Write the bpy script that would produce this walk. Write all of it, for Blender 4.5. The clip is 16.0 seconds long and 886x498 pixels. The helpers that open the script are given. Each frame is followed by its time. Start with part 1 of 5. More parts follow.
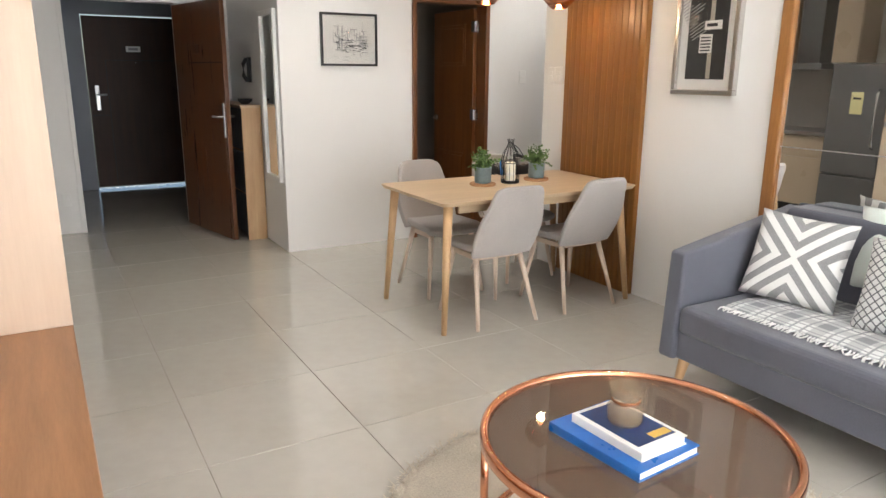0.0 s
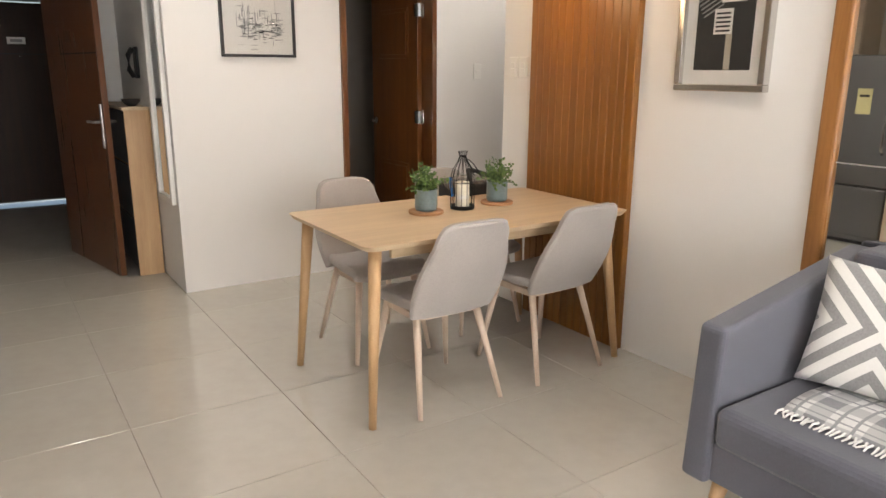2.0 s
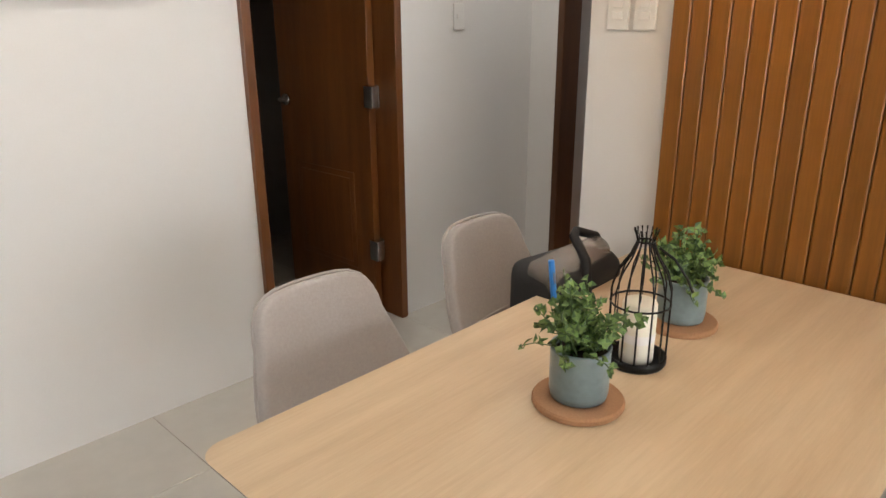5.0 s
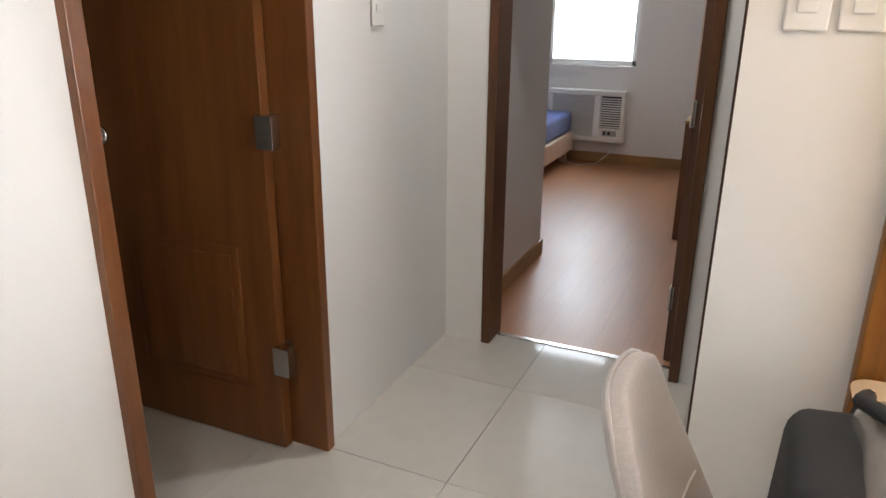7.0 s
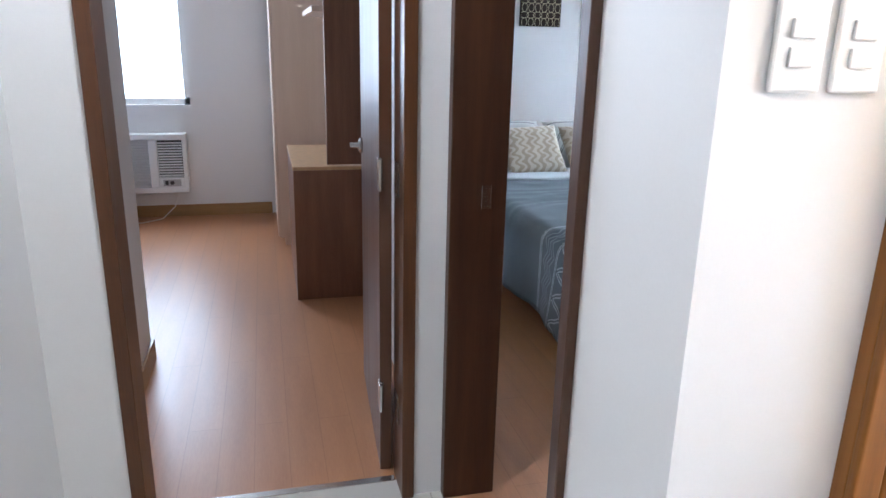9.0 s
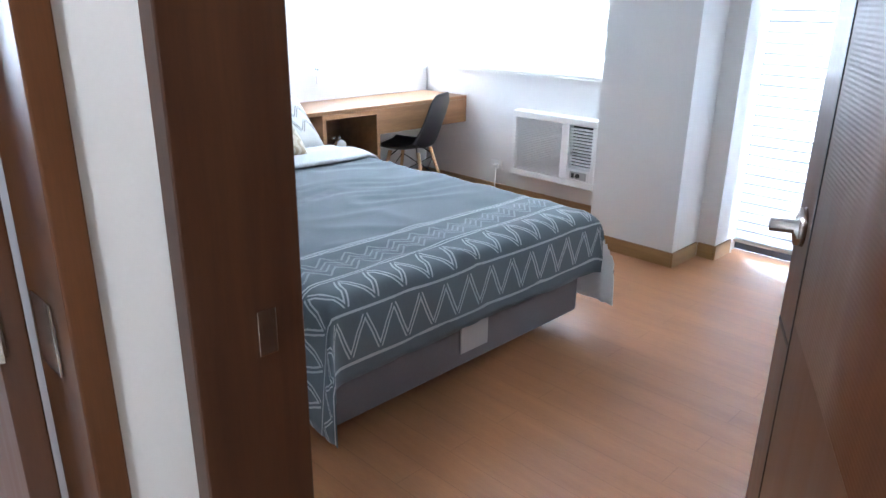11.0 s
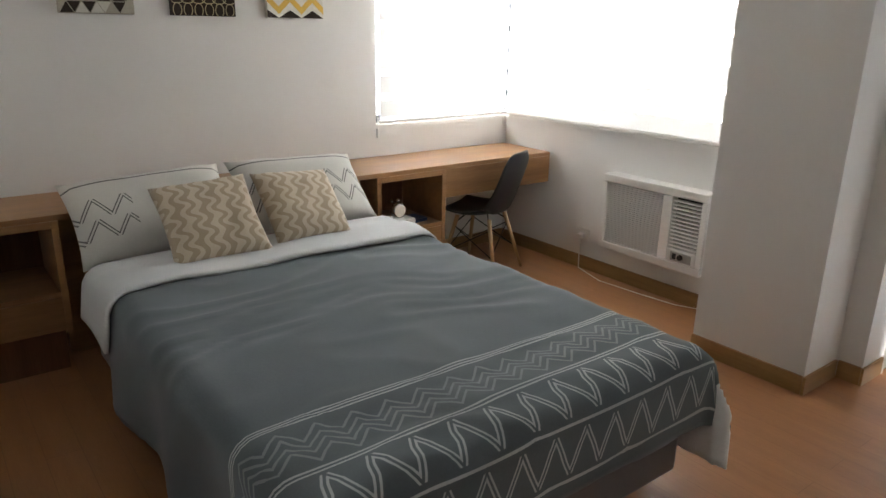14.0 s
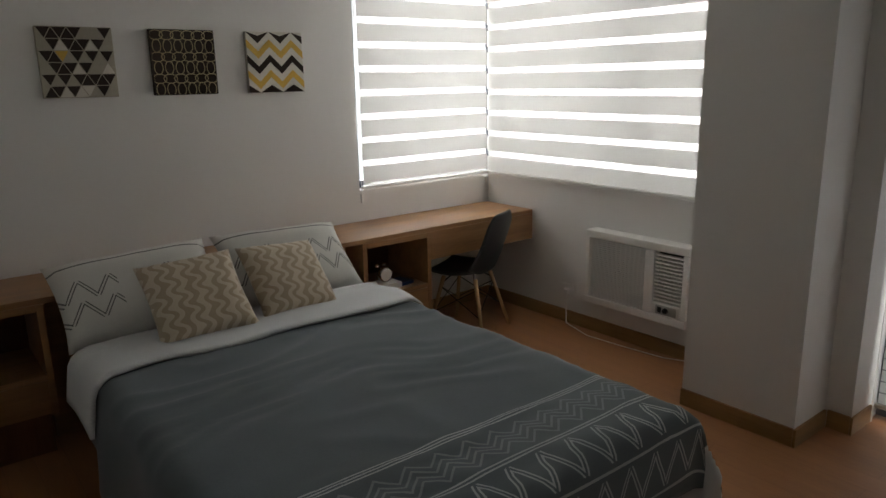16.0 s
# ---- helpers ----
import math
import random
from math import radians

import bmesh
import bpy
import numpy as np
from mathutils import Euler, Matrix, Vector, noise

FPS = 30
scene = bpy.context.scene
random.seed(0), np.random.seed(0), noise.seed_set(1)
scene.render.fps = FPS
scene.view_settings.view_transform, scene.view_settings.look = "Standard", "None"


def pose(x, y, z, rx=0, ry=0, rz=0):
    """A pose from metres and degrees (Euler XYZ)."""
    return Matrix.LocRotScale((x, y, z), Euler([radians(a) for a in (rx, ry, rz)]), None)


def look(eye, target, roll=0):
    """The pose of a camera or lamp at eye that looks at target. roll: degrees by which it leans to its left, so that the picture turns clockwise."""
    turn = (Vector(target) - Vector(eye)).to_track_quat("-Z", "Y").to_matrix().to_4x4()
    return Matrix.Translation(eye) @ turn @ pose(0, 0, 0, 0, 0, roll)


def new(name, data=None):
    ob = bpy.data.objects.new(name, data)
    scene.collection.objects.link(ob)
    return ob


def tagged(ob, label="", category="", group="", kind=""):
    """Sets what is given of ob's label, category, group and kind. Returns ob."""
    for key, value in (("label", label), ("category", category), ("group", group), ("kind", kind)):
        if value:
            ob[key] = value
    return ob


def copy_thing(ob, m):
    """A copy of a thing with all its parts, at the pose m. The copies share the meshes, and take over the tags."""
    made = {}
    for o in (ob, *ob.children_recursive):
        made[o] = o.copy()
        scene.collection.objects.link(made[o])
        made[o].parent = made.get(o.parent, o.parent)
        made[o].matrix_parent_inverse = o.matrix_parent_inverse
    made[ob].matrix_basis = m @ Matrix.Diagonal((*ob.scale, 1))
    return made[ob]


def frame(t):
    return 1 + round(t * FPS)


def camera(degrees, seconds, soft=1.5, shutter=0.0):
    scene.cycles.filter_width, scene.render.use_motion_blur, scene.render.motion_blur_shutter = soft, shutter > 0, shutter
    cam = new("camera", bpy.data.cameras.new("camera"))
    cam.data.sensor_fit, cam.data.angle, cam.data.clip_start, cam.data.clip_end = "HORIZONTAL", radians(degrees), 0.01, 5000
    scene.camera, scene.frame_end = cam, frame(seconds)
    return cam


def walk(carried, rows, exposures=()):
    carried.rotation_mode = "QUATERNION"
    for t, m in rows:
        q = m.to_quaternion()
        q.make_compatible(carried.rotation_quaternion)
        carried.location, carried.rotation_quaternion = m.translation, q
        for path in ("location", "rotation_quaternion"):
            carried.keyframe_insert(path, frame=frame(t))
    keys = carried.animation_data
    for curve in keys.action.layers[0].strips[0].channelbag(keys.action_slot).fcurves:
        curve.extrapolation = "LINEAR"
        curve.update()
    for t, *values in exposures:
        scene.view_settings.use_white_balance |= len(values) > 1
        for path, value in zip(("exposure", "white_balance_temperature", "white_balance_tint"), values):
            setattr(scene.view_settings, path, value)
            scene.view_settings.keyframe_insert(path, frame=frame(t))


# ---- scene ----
cam = camera(64.7, 16.0)
PATH = [
    (0, (0.13, 0.029, 1.49), (1.099, 1.709, 1.0), 0.4),
    (0.5, (0.348, 0.2, 1.487), (1.522, 1.745, 1.002), 1.1),
    (1, (0.531, 0.403, 1.499), (1.678, 1.963, 0.999), 0.3),
    (1.5, (0.753, 0.616, 1.481), (1.773, 2.269, 1.004), 0.2),
    (2, (0.841, 0.982, 1.447), (1.908, 2.6, 0.956), 0.3),
    (2.5, (0.924, 1.372, 1.467), (2.006, 2.968, 0.937), -0.3),
    (3, (1.087, 1.729, 1.467), (2.089, 3.359, 0.885), -1.1),
    (3.5, (1.166, 2.133, 1.441), (2.348, 3.642, 0.869), -0.6),
    (4, (1.282, 2.467, 1.46), (2.495, 3.949, 0.884), -0.4),
    (4.5, (1.498, 2.811, 1.46), (2.649, 4.326, 0.845), -1.4),
    (5, (1.627, 3.214, 1.47), (2.981, 4.539, 0.829), -0.4),
    (6.3, (1.83, 4.05, 1.46), (3.47, 5.0, 0.80), -0.2),
    (7.5, (2.308, 4.697, 1.444), (4.145, 5.183, 0.821), -0.2),
    (8, (2.456, 4.948, 1.453), (4.369, 4.97, 0.87), -1.2),
    (8.2, (2.506, 5.007, 1.46), (4.424, 4.922, 0.9), 0.2),
    (9.3, (3.0, 5.03, 1.465), (4.83, 4.45, 0.89), 1.0),
    (10.5, (3.731, 4.896, 1.477), (5.404, 3.972, 0.89), 2.2),
    (11, (3.972, 4.865, 1.478), (5.299, 3.525, 0.811), 0.8),
    (11.5, (4.118, 4.745, 1.523), (5.141, 3.162, 0.854), 1.1),
    (12, (4.213, 4.67, 1.502), (5.224, 3.078, 0.836), 0.9),
    (12.5, (4.313, 4.604, 1.528), (5.248, 2.944, 0.918), 1.2),
    (13, (4.409, 4.521, 1.565), (5.533, 2.991, 0.934), -0.7),
    (13.5, (4.463, 4.275, 1.588), (5.936, 3.049, 1.015), 0.2),
    (14, (4.49, 4.208, 1.588), (6.0, 3.045, 0.982), 1.0),
    (14.5, (4.494, 4.23, 1.679), (6.086, 3.096, 1.258), 1.4),
    (15, (4.513, 4.246, 1.732), (6.123, 3.104, 1.41), 0.5),
    (15.5, (4.492, 4.256, 1.762), (6.11, 3.11, 1.499), 0.8),
    (16, (4.464, 4.19, 1.677), (5.987, 2.984, 1.205), -1.1),
]
EXPOSURES = [(0, 0.0, 6250, 10), (1.5, -0.1, 6700, 12), (3.5, 0.08, 6350, 11), (5, -0.08, 6300, 10), (7.5, 0.6, 5800, 10), (8.2, 0.75, 5400, 10), (10.5, 1.4, 5100, 10), (11, 1.4, 5300, 10), (11.5, 0.95, 5900, 10), (12.5, 0.25, 6400, 10), (13.0, 0.05, 6600, 11), (14.0, 0.15, 6950, 12), (14.5, -0.5, 7000, 12), (15.5, -1.08, 7150, 13), (16, -1.12, 7100, 12)]
walk(cam, [(t, look(eye, target, roll)) for t, eye, target, roll in PATH], EXPOSURES)

# ---- world and light ----
world = bpy.data.worlds.new("sky")
scene.world = world
world.use_nodes = True
wn = world.node_tree
sky = wn.nodes.new("ShaderNodeTexSky")
sky.sky_type, sky.sun_disc = "NISHITA", False
sky.sun_elevation, sky.sun_rotation = radians(48), radians(200)
wn.links.new(sky.outputs[0], wn.nodes["Background"].inputs[0])
wn.nodes["Background"].inputs[1].default_value = 0.10


def area(name, m, sx, sy, power, colour, spread=180):
    d = bpy.data.lights.new(name, "AREA")
    d.shape, d.size, d.size_y, d.energy, d.color, d.spread = "RECTANGLE", sx, sy, power, colour, radians(spread)
    ob = new(name, d)
    ob.matrix_world = m
    return ob


def bulb(name, x, y, z, power, colour, radius=0.03):
    d = bpy.data.lights.new(name, "POINT")
    d.energy, d.color, d.shadow_soft_size = power, colour, radius
    ob = new(name, d)
    ob.location = (x, y, z)
    return ob


# daylight in the window openings: living room, bedroom corner window, balcony door, second bedroom
area("daylight_living", pose(1.5, -1.78, 1.35, 90, 0, 0), 3.2, 2.2, 520, (1, .985, .965))
area("daylight_corner_a", pose(7.4, 0.22, 1.75, 90, 0, 0), 1.9, 1.5, 150, (.93, .97, 1))
area("daylight_corner_b", pose(8.80, 1.15, 1.75, 90, 0, 90), 1.1, 1.5, 95, (.93, .97, 1))
area("daylight_balcony", pose(5.1, 0.20, 1.15, 90, 0, 0), 1.0, 2.1, 58, (.93, .97, 1))
area("daylight_second_room", pose(9.36, 6.06, 1.6, 90, 0, 90), 1.2, 1.3, 42, (.95, .98, 1))


# ---- materials ----
def nodes_of(name):
    m = bpy.data.materials.new(name)
    m.use_nodes = True
    return m, m.node_tree, m.node_tree.nodes["Principled BSDF"]


def link(nt, a, b):
    nt.links.new(a, b)


def mth(nt, op, a, b=None):
    n = nt.nodes.new("ShaderNodeMath")
    n.operation = op
    for i, v in enumerate((a, b)):
        if v is None:
            continue
        if isinstance(v, (int, float)):
            n.inputs[i].default_value = v
        else:
            link(nt, v, n.inputs[i])
    return n.outputs[0]


def mixc(nt, fac, a, b):
    n = nt.nodes.new("ShaderNodeMix")
    n.data_type = "RGBA"
    for sock, v in ((n.inputs[0], fac), (n.inputs[6], a), (n.inputs[7], b)):
        if isinstance(v, (int, float)):
            sock.default_value = v
        elif isinstance(v, tuple):
            sock.default_value = (*v, 1)
        else:
            link(nt, v, sock)
    return n.outputs[2]


def coords(nt, scale=(1, 1, 1), kind="Object"):
    tc = nt.nodes.new("ShaderNodeTexCoord")
    mp = nt.nodes.new("ShaderNodeMapping")
    mp.inputs["Scale"].default_value = scale
    link(nt, tc.outputs[kind], mp.inputs[0])
    return mp.outputs[0]


def noise_of(nt, vec, scale, detail=3, rough=.5):
    n = nt.nodes.new("ShaderNodeTexNoise")
    n.inputs["Scale"].default_value, n.inputs["Detail"].default_value, n.inputs["Roughness"].default_value = scale, detail, rough
    link(nt, vec, n.inputs["Vector"])
    return n.outputs["Fac"]


def bump(nt, bsdf, height, strength, dist=.01):
    b = nt.nodes.new("ShaderNodeBump")
    b.inputs["Strength"].default_value, b.inputs["Distance"].default_value = strength, dist
    link(nt, height, b.inputs["Height"])
    link(nt, b.outputs[0], bsdf.inputs["Normal"])


def dim(c, k):
    return tuple(min(1, v * k) for v in c)


def ramp01(nt, fac, lo, hi):
    n = nt.nodes.new("ShaderNodeMapRange")
    n.inputs[1].default_value, n.inputs[2].default_value = lo, hi
    link(nt, fac, n.inputs[0])
    return n.outputs[0]


def surf(name, c, rough=.6, metal=0.0, var=.12, big=1.6, fine=60, bmp=.15, bdist=.002, sheen=0.0, rvar=.1):
    """Paint, plaster, cloth, metal: colour with patches at two scales, fine relief."""
    m, nt, b = nodes_of(name)
    v = coords(nt)
    n1, n2 = noise_of(nt, v, big, 4), noise_of(nt, v, fine, 3)
    f = mth(nt, "ADD", mth(nt, "MULTIPLY", n1, .65), mth(nt, "MULTIPLY", n2, .35))
    link(nt, mixc(nt, ramp01(nt, f, .3, .7), dim(c, 1 - var), dim(c, 1 + var)), b.inputs["Base Color"])
    link(nt, mth(nt, "ADD", mth(nt, "MULTIPLY", n1, rvar * 2), rough - rvar), b.inputs["Roughness"])
    b.inputs["Metallic"].default_value = metal
    b.inputs["Sheen Weight"].default_value = sheen
    bump(nt, b, n2, bmp, bdist)
    return m


def wood(name, c1, c2, rough=.4, scale=(1, 12, 12), grain=6.0, bmp=.12):
    """Grain runs along the axis whose scale is small."""
    m, nt, b = nodes_of(name)
    v = coords(nt, scale)
    rnd = nt.nodes.new("ShaderNodeObjectInfo").outputs["Random"]
    n1 = noise_of(nt, v, grain * .35, 5, .6)
    n2 = noise_of(nt, v, grain * 3, 4, .7)
    f = mth(nt, "ADD", mth(nt, "MULTIPLY", n1, .7), mth(nt, "MULTIPLY", n2, .3))
    f = mth(nt, "ADD", f, mth(nt, "MULTIPLY", mth(nt, "SUBTRACT", rnd, .5), .12))
    link(nt, mixc(nt, ramp01(nt, f, .32, .68), c1, c2), b.inputs["Base Color"])
    link(nt, mth(nt, "ADD", mth(nt, "MULTIPLY", n1, .2), rough - .1), b.inputs["Roughness"])
    bump(nt, b, n2, bmp, .0015)
    return m


def cloth(name, c, rough=.9, var=.14, weave=420, sheen=.25):
    m, nt, b = nodes_of(name)
    v = coords(nt)
    n1, n2 = noise_of(nt, v, 3, 4), noise_of(nt, v, 140, 2)
    w = nt.nodes.new("ShaderNodeTexVoronoi")
    w.inputs["Scale"].default_value = weave
    link(nt, v, w.inputs["Vector"])
    f = mth(nt, "ADD", mth(nt, "MULTIPLY", n1, .55), mth(nt, "MULTIPLY", n2, .45))
    link(nt, mixc(nt, ramp01(nt, f, .3, .7), dim(c, 1 - var), dim(c, 1 + var)), b.inputs["Base Color"])
    b.inputs["Roughness"].default_value, b.inputs["Sheen Weight"].default_value = rough, sheen
    bump(nt, b, mth(nt, "ADD", w.outputs["Distance"], n2), .3, .0015)
    return m


def uv_of(nt):
    tc = nt.nodes.new("ShaderNodeTexCoord")
    s = nt.nodes.new("ShaderNodeSeparateXYZ")
    link(nt, tc.outputs["UV"], s.inputs[0])
    return s.outputs[0], s.outputs[1]


def tri(nt, x, period):
    """A triangle wave 0..1."""
    f = mth(nt, "FRACT", mth(nt, "DIVIDE", x, period))
    return mth(nt, "ABSOLUTE", mth(nt, "SUBTRACT", mth(nt, "MULTIPLY", f, 2), 1))


def near(nt, x, y, half):
    """1 where x lies within half of y."""
    return mth(nt, "LESS_THAN", mth(nt, "ABSOLUTE", mth(nt, "SUBTRACT", x, y)), half)


def printed(name, ground, ink, mask, var=.12, rough=.9, sheen=.2):
    """Cloth with a printed or woven pattern; mask(nt, u, v) gives the ink in the cloth's own metres."""
    m, nt, b = nodes_of(name)
    u, v = uv_of(nt)
    o = coords(nt)
    n1, n2 = noise_of(nt, o, 4, 4), noise_of(nt, o, 160, 2)
    f = ramp01(nt, mth(nt, "ADD", mth(nt, "MULTIPLY", n1, .6), mth(nt, "MULTIPLY", n2, .4)), .3, .7)
    g = mixc(nt, f, dim(ground, 1 - var), dim(ground, 1 + var))
    worn = mth(nt, "MULTIPLY", mask(nt, u, v), mth(nt, "ADD", .72, mth(nt, "MULTIPLY", n2, .3)))
    link(nt, mixc(nt, worn, g, ink), b.inputs["Base Color"])
    b.inputs["Roughness"].default_value, b.inputs["Sheen Weight"].default_value = rough, sheen
    bump(nt, b, n2, .25, .002)
    return m


def duvet_mask(nt, u, v):
    m = None
    # lines across the foot: u is the way from the foot hem
    for at, half in ((.06, .006), (.24, .004), (.398, .0032), (.412, .0032), (.605, .0028), (.617, .0028), (.629, .0028)):
        k = near(nt, u, at, half)
        m = k if m is None else mth(nt, "MAXIMUM", m, k)
    for lo, hi, per in ((.080, .222, .125), (.258, .382, .125)):
        t = mth(nt, "ADD", mth(nt, "MULTIPLY", tri(nt, v, per), hi - lo), lo)
        inside = mth(nt, "MULTIPLY", mth(nt, "GREATER_THAN", u, lo), mth(nt, "LESS_THAN", u, hi))
        d = mth(nt, "ABSOLUTE", mth(nt, "SUBTRACT", u, t))
        ring = mth(nt, "MULTIPLY", mth(nt, "LESS_THAN", d, .024), mth(nt, "GREATER_THAN", d, .009))
        m = mth(nt, "MAXIMUM", m, mth(nt, "MULTIPLY", ring, inside))
    t = mth(nt, "ADD", mth(nt, "MULTIPLY", tri(nt, v, .11), .05), 0)
    for base in (.435, .465, .495, .525):
        d = mth(nt, "ABSOLUTE", mth(nt, "SUBTRACT", mth(nt, "SUBTRACT", u, base), t))
        m = mth(nt, "MAXIMUM", m, mth(nt, "MULTIPLY", mth(nt, "LESS_THAN", d, .005), .38))
    return m


def chevron_mask(nt, u, v):
    d = mth(nt, "SUBTRACT", mth(nt, "ABSOLUTE", u), mth(nt, "ABSOLUTE", v))
    return mth(nt, "GREATER_THAN", mth(nt, "FRACT", mth(nt, "DIVIDE", mth(nt, "ADD", d, 1), .088)), .5)


def net_mask(nt, u, v):
    a = tri(nt, mth(nt, "ADD", u, v), .04)
    b = tri(nt, mth(nt, "SUBTRACT", u, v), .04)
    return mth(nt, "LESS_THAN", mth(nt, "MAXIMUM", a, b), .8)


def wavy_mask(nt, u, v):
    # upright meanders, each row of bends swung the other way
    s = mth(nt, "SINE", mth(nt, "MULTIPLY", v, 84))
    s2 = mth(nt, "SINE", mth(nt, "ADD", mth(nt, "MULTIPLY", u, 62), mth(nt, "MULTIPLY", v, 23)))
    w = mth(nt, "ADD", u, mth(nt, "MULTIPLY", mth(nt, "MULTIPLY", s, .021), mth(nt, "ADD", .75, mth(nt, "MULTIPLY", s2, .35))))
    return mth(nt, "GREATER_THAN", tri(nt, w, .056), .5)


def sham_mask(nt, u, v):
    m = near(nt, v, .17, .004)
    for base in (-.13, -.02):
        t = mth(nt, "ADD", mth(nt, "MULTIPLY", tri(nt, u, .13), .10), base)
        d = mth(nt, "ABSOLUTE", mth(nt, "SUBTRACT", v, t))
        ring = mth(nt, "MULTIPLY", mth(nt, "LESS_THAN", d, .017), mth(nt, "GREATER_THAN", d, .007))
        side = mth(nt, "GREATER_THAN", mth(nt, "ABSOLUTE", u), .10)
        low = mth(nt, "MULTIPLY", mth(nt, "GREATER_THAN", v, base), mth(nt, "LESS_THAN", v, base + .1))
        m = mth(nt, "MAXIMUM", m, mth(nt, "MULTIPLY", mth(nt, "MULTIPLY", ring, side), low))
    return m


def plaid_mask(nt, u, v):
    a = mth(nt, "GREATER_THAN", tri(nt, u, .17), .62)
    b = mth(nt, "GREATER_THAN", tri(nt, v, .17), .62)
    c = mth(nt, "MAXIMUM", near(nt, tri(nt, u, .17), .3, .06), near(nt, tri(nt, v, .17), .3, .06))
    return mth(nt, "MAXIMUM", mth(nt, "MULTIPLY", mth(nt, "ADD", a, b), .45), mth(nt, "MULTIPLY", c, .8))


def tile_material():
    m, nt, b = nodes_of("polished_tile")
    v = coords(nt)
    rnd = nt.nodes.new("ShaderNodeObjectInfo").outputs["Random"]
    n1, n2 = noise_of(nt, v, 1.3, 5), noise_of(nt, v, 14, 4)
    f = mth(nt, "ADD", mth(nt, "MULTIPLY", n1, .6), mth(nt, "MULTIPLY", n2, .3))
    f = mth(nt, "ADD", f, mth(nt, "MULTIPLY", rnd, .1))
    link(nt, mixc(nt, ramp01(nt, f, .3, .7), (.47, .44, .385), (.55, .52, .46)), b.inputs["Base Color"])
    link(nt, mth(nt, "ADD", mth(nt, "MULTIPLY", n1, .10), .03), b.inputs["Roughness"])
    b.inputs["Specular IOR Level"].default_value = .8
    b.inputs["Coat Weight"].default_value, b.inputs["Coat Roughness"].default_value = .5, .04
    bump(nt, b, n1, .03, .004)
    return m


def laminate():
    m, nt, b = nodes_of("laminate_floor")
    v = coords(nt, (1, 9, 1))
    n1, n2 = noise_of(nt, v, 1.2, 5, .6), noise_of(nt, v, 22, 4, .7)
    f = mth(nt, "ADD", mth(nt, "MULTIPLY", n1, .65), mth(nt, "MULTIPLY", n2, .35))
    col = mixc(nt, ramp01(nt, f, .3, .7), (.30, .13, .055), (.43, .205, .09))
    br = nt.nodes.new("ShaderNodeTexBrick")
    br.inputs["Scale"].default_value, br.inputs["Mortar Size"].default_value = 1, .0016
    br.inputs["Brick Width"].default_value, br.inputs["Row Height"].default_value = 1.2, .125
    br.inputs["Color1"].default_value, br.inputs["Color2"].default_value = (.97, .97, .97, 1), (1.03, 1.03, 1.03, 1)
    br.inputs["Mortar"].default_value = (.8, .8, .8, 1)
    link(nt, coords(nt), br.inputs["Vector"])
    mul = nt.nodes.new("ShaderNodeMix")
    mul.data_type, mul.blend_type = "RGBA", "MULTIPLY"
    mul.inputs[0].default_value = 1
    link(nt, col, mul.inputs[6])
    link(nt, br.outputs["Color"], mul.inputs[7])
    link(nt, mul.outputs[2], b.inputs["Base Color"])
    link(nt, mth(nt, "ADD", mth(nt, "MULTIPLY", n1, .24), .28), b.inputs["Roughness"])
    bump(nt, b, n2, .06, .001)
    return m


def tinted_pane(name, c, clear):
    """A thin pane: part see-through, part gloss."""
    m, nt, b = nodes_of(name)
    b.inputs["Base Color"].default_value, b.inputs["Roughness"].default_value = (*c, 1), .03
    t = nt.nodes.new("ShaderNodeBsdfTransparent")
    mx = nt.nodes.new("ShaderNodeMixShader")
    mx.inputs[0].default_value = clear
    link(nt, b.outputs[0], mx.inputs[1])
    link(nt, t.outputs[0], mx.inputs[2])
    link(nt, mx.outputs[0], nt.nodes["Material Output"].inputs[0])
    return m


def blind_cloth(name, c, through_light, clear):
    """Roller cloth: diffuse in front, light through it, and see-through by the open weave."""
    m, nt, b = nodes_of(name)
    v = coords(nt)
    n2 = noise_of(nt, v, 90, 2)
    col = mixc(nt, n2, dim(c, .92), c)
    link(nt, col, b.inputs["Base Color"])
    b.inputs["Roughness"].default_value = .9
    tl = nt.nodes.new("ShaderNodeBsdfTranslucent")
    link(nt, col, tl.inputs[0])
    tp = nt.nodes.new("ShaderNodeBsdfTransparent")
    m1, m2 = nt.nodes.new("ShaderNodeMixShader"), nt.nodes.new("ShaderNodeMixShader")
    m1.inputs[0].default_value, m2.inputs[0].default_value = through_light, clear
    link(nt, b.outputs[0], m1.inputs[1])
    link(nt, tl.outputs[0], m1.inputs[2])
    link(nt, m1.outputs[0], m2.inputs[1])
    link(nt, tp.outputs[0], m2.inputs[2])
    link(nt, m2.outputs[0], nt.nodes["Material Output"].inputs[0])
    return m


def glow(name, c, strength):
    m, nt, b = nodes_of(name)
    b.inputs["Base Color"].default_value = (*c, 1)
    b.inputs["Emission Color"].default_value, b.inputs["Emission Strength"].default_value = (*c, 1), strength
    return m


